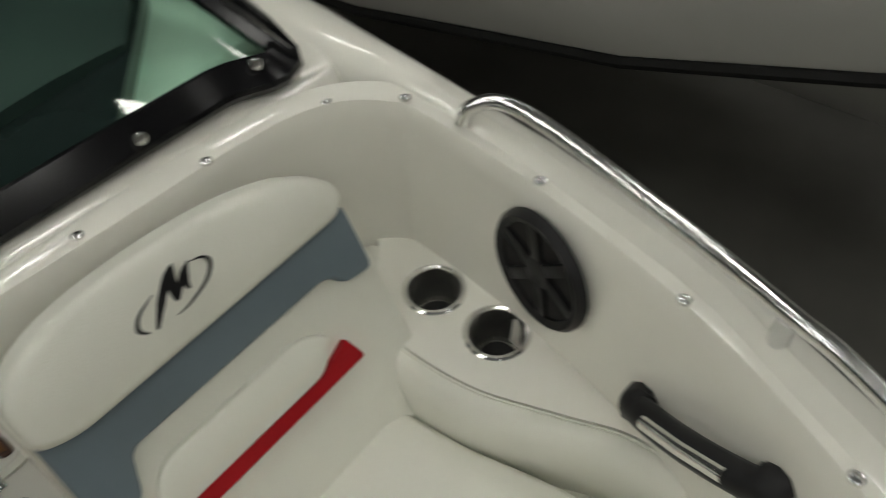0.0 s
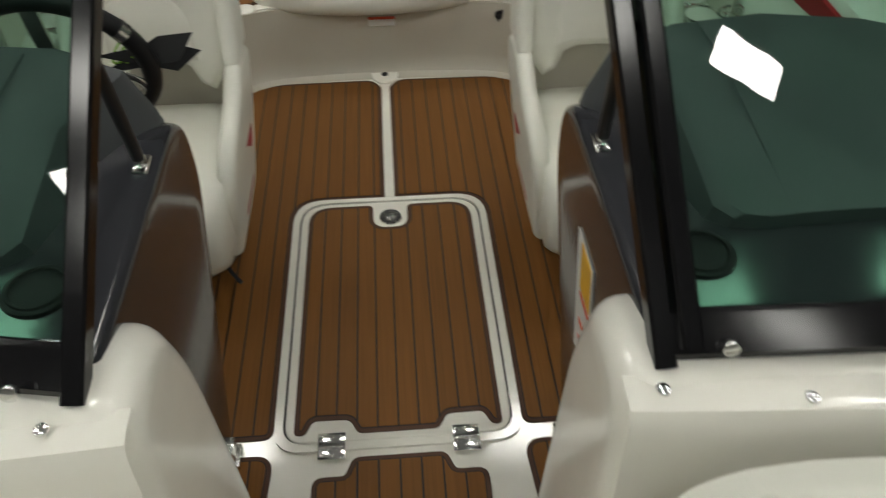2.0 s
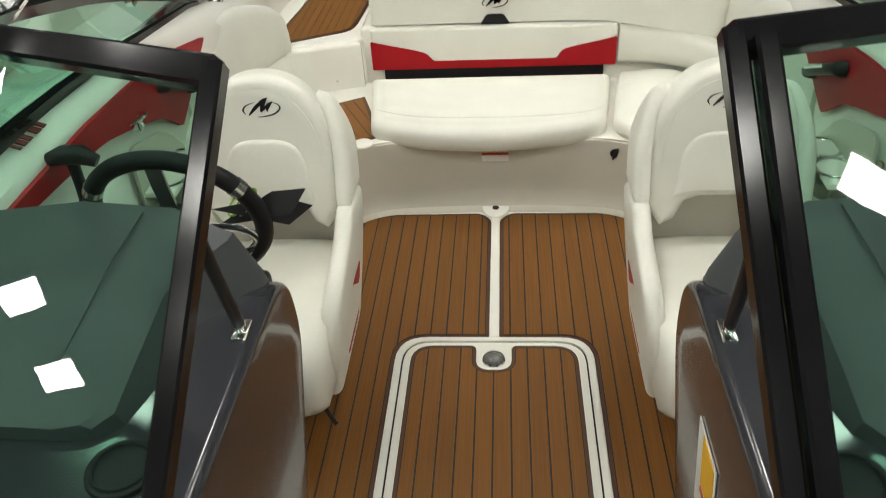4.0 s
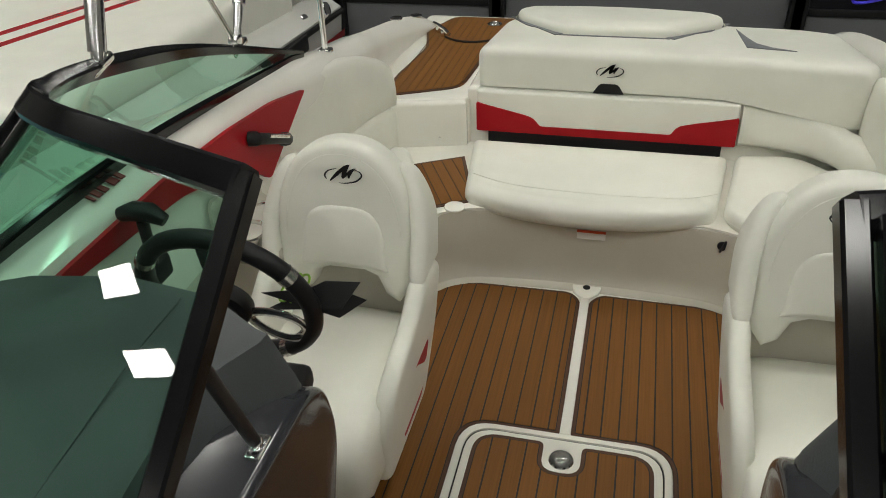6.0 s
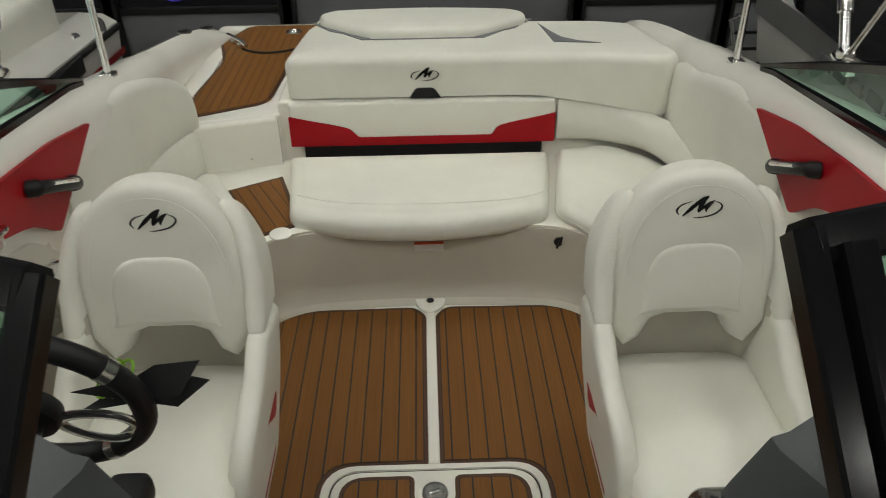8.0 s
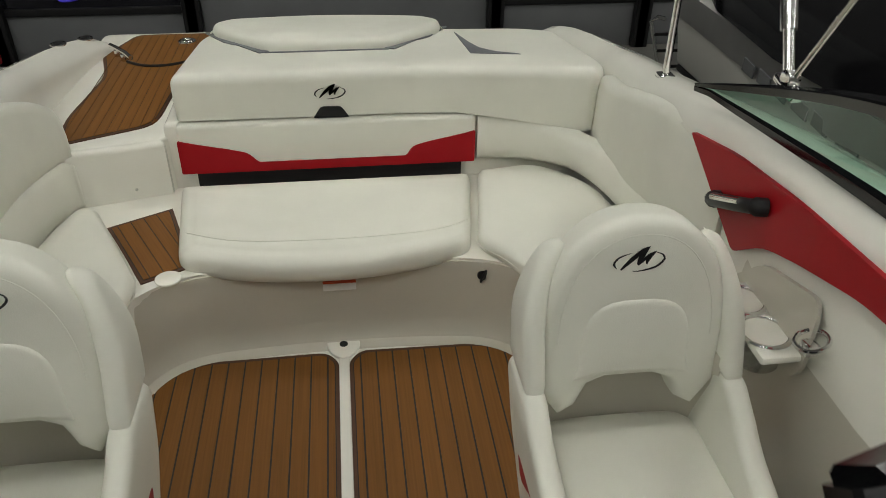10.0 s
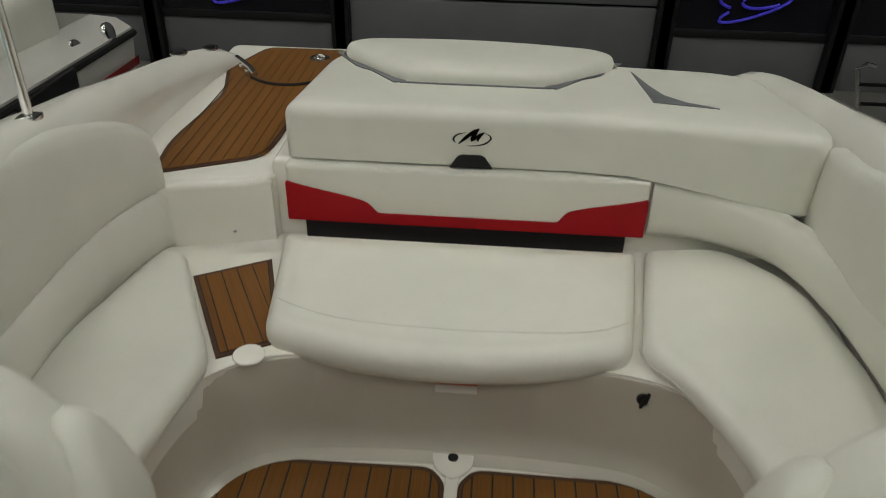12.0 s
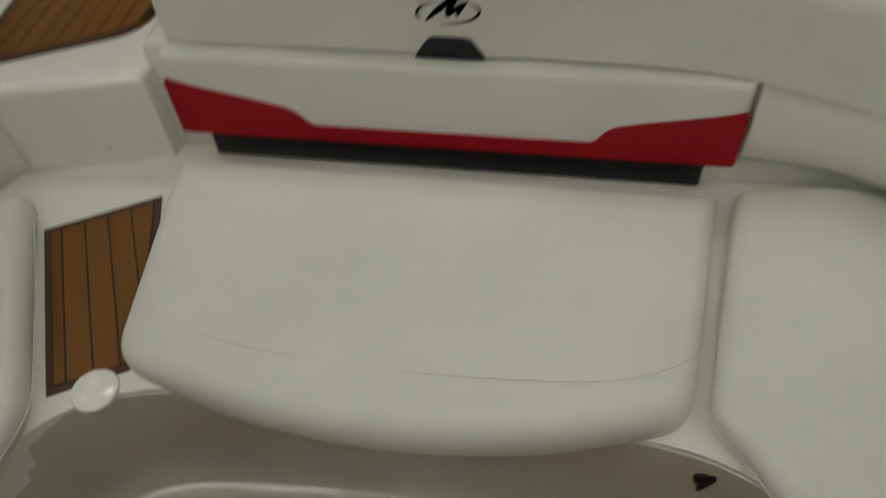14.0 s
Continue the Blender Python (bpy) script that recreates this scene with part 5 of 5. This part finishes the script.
for i, (x0, x1, low) in enumerate(((-9.0, -6.2, 1), (-6.0, -3.27, 1), (-3.1, -1.47, 1), (-1.3, 1.5, 0), (1.67, 3.05, 1), (3.22, 6.0, 1))):
    d = thing("roller_door", "dark grey sectional door with black posts" if not low else "grey lower door panel under black glass", "door", (0.5 * (x0 + x1), 9.1, -1.0), "doors of the far wall")
    w = x1 - x0
    if low:
        part("panel", box(w, 0.06, 0.46, pose(0, 0, 0.23), 0.01), DOORGREY, d, "grey metal panel")
        part("pane", box(w, 0.03, 2.3, pose(0, 0, 1.66)), GLOSSBLACK, d, "dark glass", smooth=False)
        if w < 2:
            bm = bmesh.new()
            for k, (lx, lz, rr) in enumerate(((-0.12, 0.10, 0.20), (0.10, 0.12, 0.22), (0.0, 0.02, 0.30))):
                pts = [(lx + rr * math.cos(t), -0.03, 0.70 + lz + rr * 0.42 * math.sin(t + 0.5 * k)) for t in np.linspace(0.4 + k, 4.2 + k, 16)]
                mb = tube(pts, 0.014, 8)
                me = bpy.data.meshes.new("stroke")
                mb.to_mesh(me)
                bm.from_mesh(me)
                bpy.data.meshes.remove(me)
            part("lit_mark", bm, BLUEGLOW, d, "glowing blue abstract strokes")
        part("rail", box(w, 0.09, 0.07, pose(0, -0.01, 0.49), 0.01), BLACKPLASTIC, d, "black rail")
    else:
        for k in range(4):
            part("panel", box(w, 0.06, 0.68, pose(0, 0, 0.35 + 0.70 * k), 0.015), DOORGREY, d, "grey metal panel")
    for sx in (-1, 1):
        part("post", box(0.14, 0.14, 3.2, pose(sx * (w / 2 + 0.07), -0.04, 1.6), 0.01), BLACKPLASTIC, d, "black post")


# ---- neighbouring boats ----
def neighbour_hull(parent, rows, mat, name="hull", label=""):
    """rows: y, then (x, z) pairs down the section."""
    return part(name, loft([[(x, y, z) for x, z in pts] for y, pts in rows]), mat, parent, label)


nb = thing("neighbour_boat", "white motor boat with red stripes parked alongside", "boat", (-2.9, 3.2, -1.0))
M = Matrix.Translation((2.9, -3.2, 1.0))


def npart(name, bm, mat, label="", **kw):
    bm.transform(M)
    return part(name, bm, mat, nb, label, **kw)


rows = []
for y, w, zt in ((-2.6, 0.15, 0.55), (-1.8, 0.75, 0.56), (-0.8, 1.08, 0.56), (0.6, 1.2, 0.55), (2.2, 1.22, 0.52), (4.2, 1.2, 0.42), (6.1, 1.12, 0.30)):
    c = -3.1
    rows.append([(c + w * 0.80, y, zt + 0.02), (c + w * 0.93, y, zt + 0.01), (c + w, y, zt - 0.04), (c + w, y, zt - 0.10), (c + w * 0.96, y, zt - 0.5), (c + w * 0.8, y, zt - 0.85), (c, y, -0.75), (c - w * 0.8, y, zt - 0.85), (c - w, y, zt - 0.10), (c - w * 0.93, y, zt + 0.01), (c - w * 0.80, y, zt + 0.02)])
npart("hull", loft(rows, caps=True), WHITEHULL, "white gelcoat hull")
for dz, h, mt, nm in ((-0.20, 0.05, REDPAINT, "red_stripe"), (-0.29, 0.04, ORANGEPAINT, "orange_stripe")):
    bm = loft([[(r[3][0] + 0.012, r[3][1], r[3][2] + dz + 0.10), (r[3][0] + 0.008, r[3][1], r[3][2] + dz + 0.10 - h)] for r in rows[1:]])
    bmesh.ops.solidify(bm, geom=bm.faces[:], thickness=0.008)
    npart(nm, bm, mt, nm.replace("_", " "), smooth=False)
npart("rub_rail", tube([(r[3][0] + 0.006, r[3][1], r[3][2] + 0.03) for r in rows], 0.02, 8), RUBBER, "dark rub rail")
npart("engine_deck", prism(ccw(rounded([(-4.1, 3.3), (-2.15, 3.3), (-2.15, 5.75), (-4.1, 5.75)], 0.12)), 0.2, 0.60, 0.08, 4), VINYL, "white vinyl engine deck pad")
npart("aft_pad", prism(ccw(rounded([(-4.0, 5.0), (-2.3, 5.0), (-2.45, 6.0), (-3.9, 6.0)], 0.1)), 0.2, 0.66, 0.08, 4), VINYL, "white vinyl pad")
for x in (-3.40, -3.22):
    npart("red_band", prism(ccw([(x, 3.32), (x + 0.055, 3.32), (x + 0.50, 4.97), (x + 0.445, 4.97)]), 0.595, 0.604), REDPAINT, "red vinyl band", smooth=False)
for x in (-3.45, -3.24):
    npart("red_band", box(0.11, 0.008, 0.34, pose(x + 0.03, 3.297, 0.40), 0.002), REDPAINT, "red vinyl band", smooth=False)
npart("cockpit_cover", prism(ccw(rounded([(-3.9, 0.2), (-2.2, 0.2), (-2.15, 3.2), (-4.0, 3.2)], 0.2)), 0.25, 0.42, 0.10, 3), TEALCOVER, "teal canvas cockpit cover")
npart("windscreen", bar([(-3.8, 0.9, 0.62), (-3.1, 0.3, 0.8), (-2.3, 0.8, 0.70), (-2.05, 2.6, 0.58)], 0.03, 0.30), GLASS, "green tinted windscreen")
npart("bow_deck", prism(ccw([(-3.8, -1.0), (-2.4, -1.0), (-2.2, 0.3), (-4.0, 0.3)]), 0.4, 0.60, 0.05), REDPAINT, "red gelcoat fore deck")
for x, y in ((-2.02, 5.55), (-1.99, 5.85)):
    npart("vent", disc(0.055, 0.03, 24, pose(x, y, 0.30, 0, 78, 0), 0.008), CHROME, "round chrome vent")
npart("vent_opening", box(0.02, 0.5, 0.10, pose(-1.905, 5.05, 0.26), 0.01), BLACKPLASTIC, "black intake")

pb = thing("dark_neighbour_boat", "silver and black boat with a white hull parked alongside", "boat", (3.4, 3.0, -1.0))
M2 = Matrix.Translation((-3.4, -3.0, 1.0))


def ppart(name, bm, mat, label="", **kw):
    bm.transform(M2)
    return part(name, bm, mat, pb, label, **kw)


rows = []
for y, w, zt, ch in ((-2.2, 0.10, 1.05, 0.85), (-1.4, 0.62, 1.05, 0.75), (-0.4, 1.0, 1.02, 0.58), (0.5, 1.16, 0.98, 0.38), (1.2, 1.22, 0.94, 0.20), (2.4, 1.27, 0.70, 0.02), (4.2, 1.27, 0.46, -0.06), (6.2, 1.2, 0.42, -0.12)):
    c = 3.45
    rows.append([(c - w * 0.75, y, zt + 0.03), (c - w * 0.9, y, zt + 0.01), (c - w - 0.02, y, zt - 0.06), (c - w - 0.02, y, zt - 0.11), (c - w, y, (zt + ch) / 2), (c - w * 0.96, y, ch), (c - w * 0.93, y, ch - 0.04), (c, y, min(-0.55, ch - 0.5)), (c + w * 0.96, y, ch), (c + w, y, zt - 0.1), (c + w * 0.75, y, zt + 0.03)])
ppart("hull", loft(rows, caps=True), WHITEHULL, "white gelcoat hull")
ppart("chine_strip", tube([(r[6][0] - 0.01, r[6][1], r[6][2]) for r in rows], 0.028, 8), RUBBER, "black strip along the chine")
ppart("styling_line", tube([(r[4][0] - 0.003, r[4][1], r[4][2] + 0.05) for r in rows], 0.008, 6), GREYHULL, "grey styling line")
bm = loft([[(r[2][0] - 0.016, r[2][1], r[2][2] + 0.02), (r[3][0] - 0.014, r[3][1], r[3][2] - 0.10)] for r in rows[3:]])
bmesh.ops.solidify(bm, geom=bm.faces[:], thickness=0.01)
ppart("silver_band", bm, GREYHULL, "silver gelcoat band", smooth=False)
for k, (y, w) in enumerate(((2.2, 0.16), (2.42, 0.13), (2.60, 0.14), (2.79, 0.12), (2.96, 0.12), (3.13, 0.12))):
    ppart("letter_bar", box(0.012, w, 0.07, pose(2.155, y + 1.9, 0.27, 4, 0, 0), 0.003), DOORGREY, "grey lettering shape", smooth=False)
ppart("black_cover", loft([[(c0, y, z0), (c0 + 0.02, y, z0 + 0.22), (c0 + 0.16, y, z0 + 0.38), (c0 + 0.6, y, z0 + 0.44), (c0 + 2.0, y, z0 + 0.4)] for y, c0, z0 in ((1.6, 2.16, 0.74), (2.8, 2.14, 0.62), (3.8, 2.14, 0.46), (4.8, 2.14, 0.40), (5.6, 2.20, 0.40), (6.0, 2.32, 0.40))]), BLACKGEL, "glossy black engine cover")
ppart("grey_transom", prism(ccw(rounded([(2.3, 6.0), (4.5, 6.0), (4.4, 6.5), (2.45, 6.5)], 0.1)), -0.5, 0.46, 0.05), GREYHULL, "silver transom")
for dx in (0, 0.22):
    ppart("ladder_rail", tube([(2.34 + dx, 6.55, -0.36), (2.17 + dx, 6.45, 0.08), (2.20 + dx, 6.42, 0.12), (2.26 + dx, 6.44, 0.10)], 0.014, 10), CHROME, "chrome ladder rail")
for k in range(3):
    ppart("ladder_rung", tube([(2.31 - 0.05 * k, 6.53 - 0.03 * k, -0.28 + 0.13 * k), (2.53 - 0.05 * k, 6.53 - 0.03 * k, -0.28 + 0.13 * k)], 0.012, 8), BLACKPLASTIC, "black ladder rung")


# ---- teak pieces ----
teak_panel(cockpit_floor, ccw(AFT), 0.0)
teak_panel(cockpit_floor, AFT_R, 0.0)
teak_panel(cockpit_floor, ccw(BOW), 0.0)
teak_panel(cockpit_floor, ccw(SMALL), 0.0)
teak_panel(cockpit_floor, ccw(mirror(SMALL)), 0.0)
teak_panel(walkway_teak, ccw(rounded([(-0.935, 3.90), (-0.655, 4.035), (-0.628, 4.10), (-0.60, 4.63), (-0.34, 5.02), (-0.34, 5.08), (-0.90, 5.08), (-0.99, 4.80), (-0.925, 4.545), (-0.965, 4.12)], [0.05, 0.04, 0.04, 0.03, 0.02, 0.02, 0.05, 0.03, 0.06, 0.08])), 0.0005, pitch=0.036, gap=0.0013)
ca, sa = math.cos(radians(-27.5)), math.sin(radians(-27.5))
teak_panel(step_teak, ccw([(x * ca - y * sa, x * sa + y * ca) for x, y in [(-0.768, 3.69), (-0.57, 3.80), (-0.45, 3.43), (-0.592, 3.352)]]), 0.0005, pitch=0.044, gap=0.0018)
HATCH = rounded([(-0.264, 1.680), (-0.236, 1.682), (-0.218, 1.722), (-0.125, 1.720), (-0.102, 1.678), (0.102, 1.678), (0.125, 1.720), (0.218, 1.722), (0.236, 1.682), (0.264, 1.680), (0.264, 2.543), (0.056, 2.543), (0.056, 2.435), (-0.056, 2.435), (-0.056, 2.543), (-0.264, 2.543)], [0.014, 0.010, 0.014, 0.014, 0.012, 0.012, 0.014, 0.014, 0.010, 0.014, 0.075, 0.022, 0.045, 0.045, 0.022, 0.075])
teak_panel(hatch, ccw(HATCH), 0.0005)
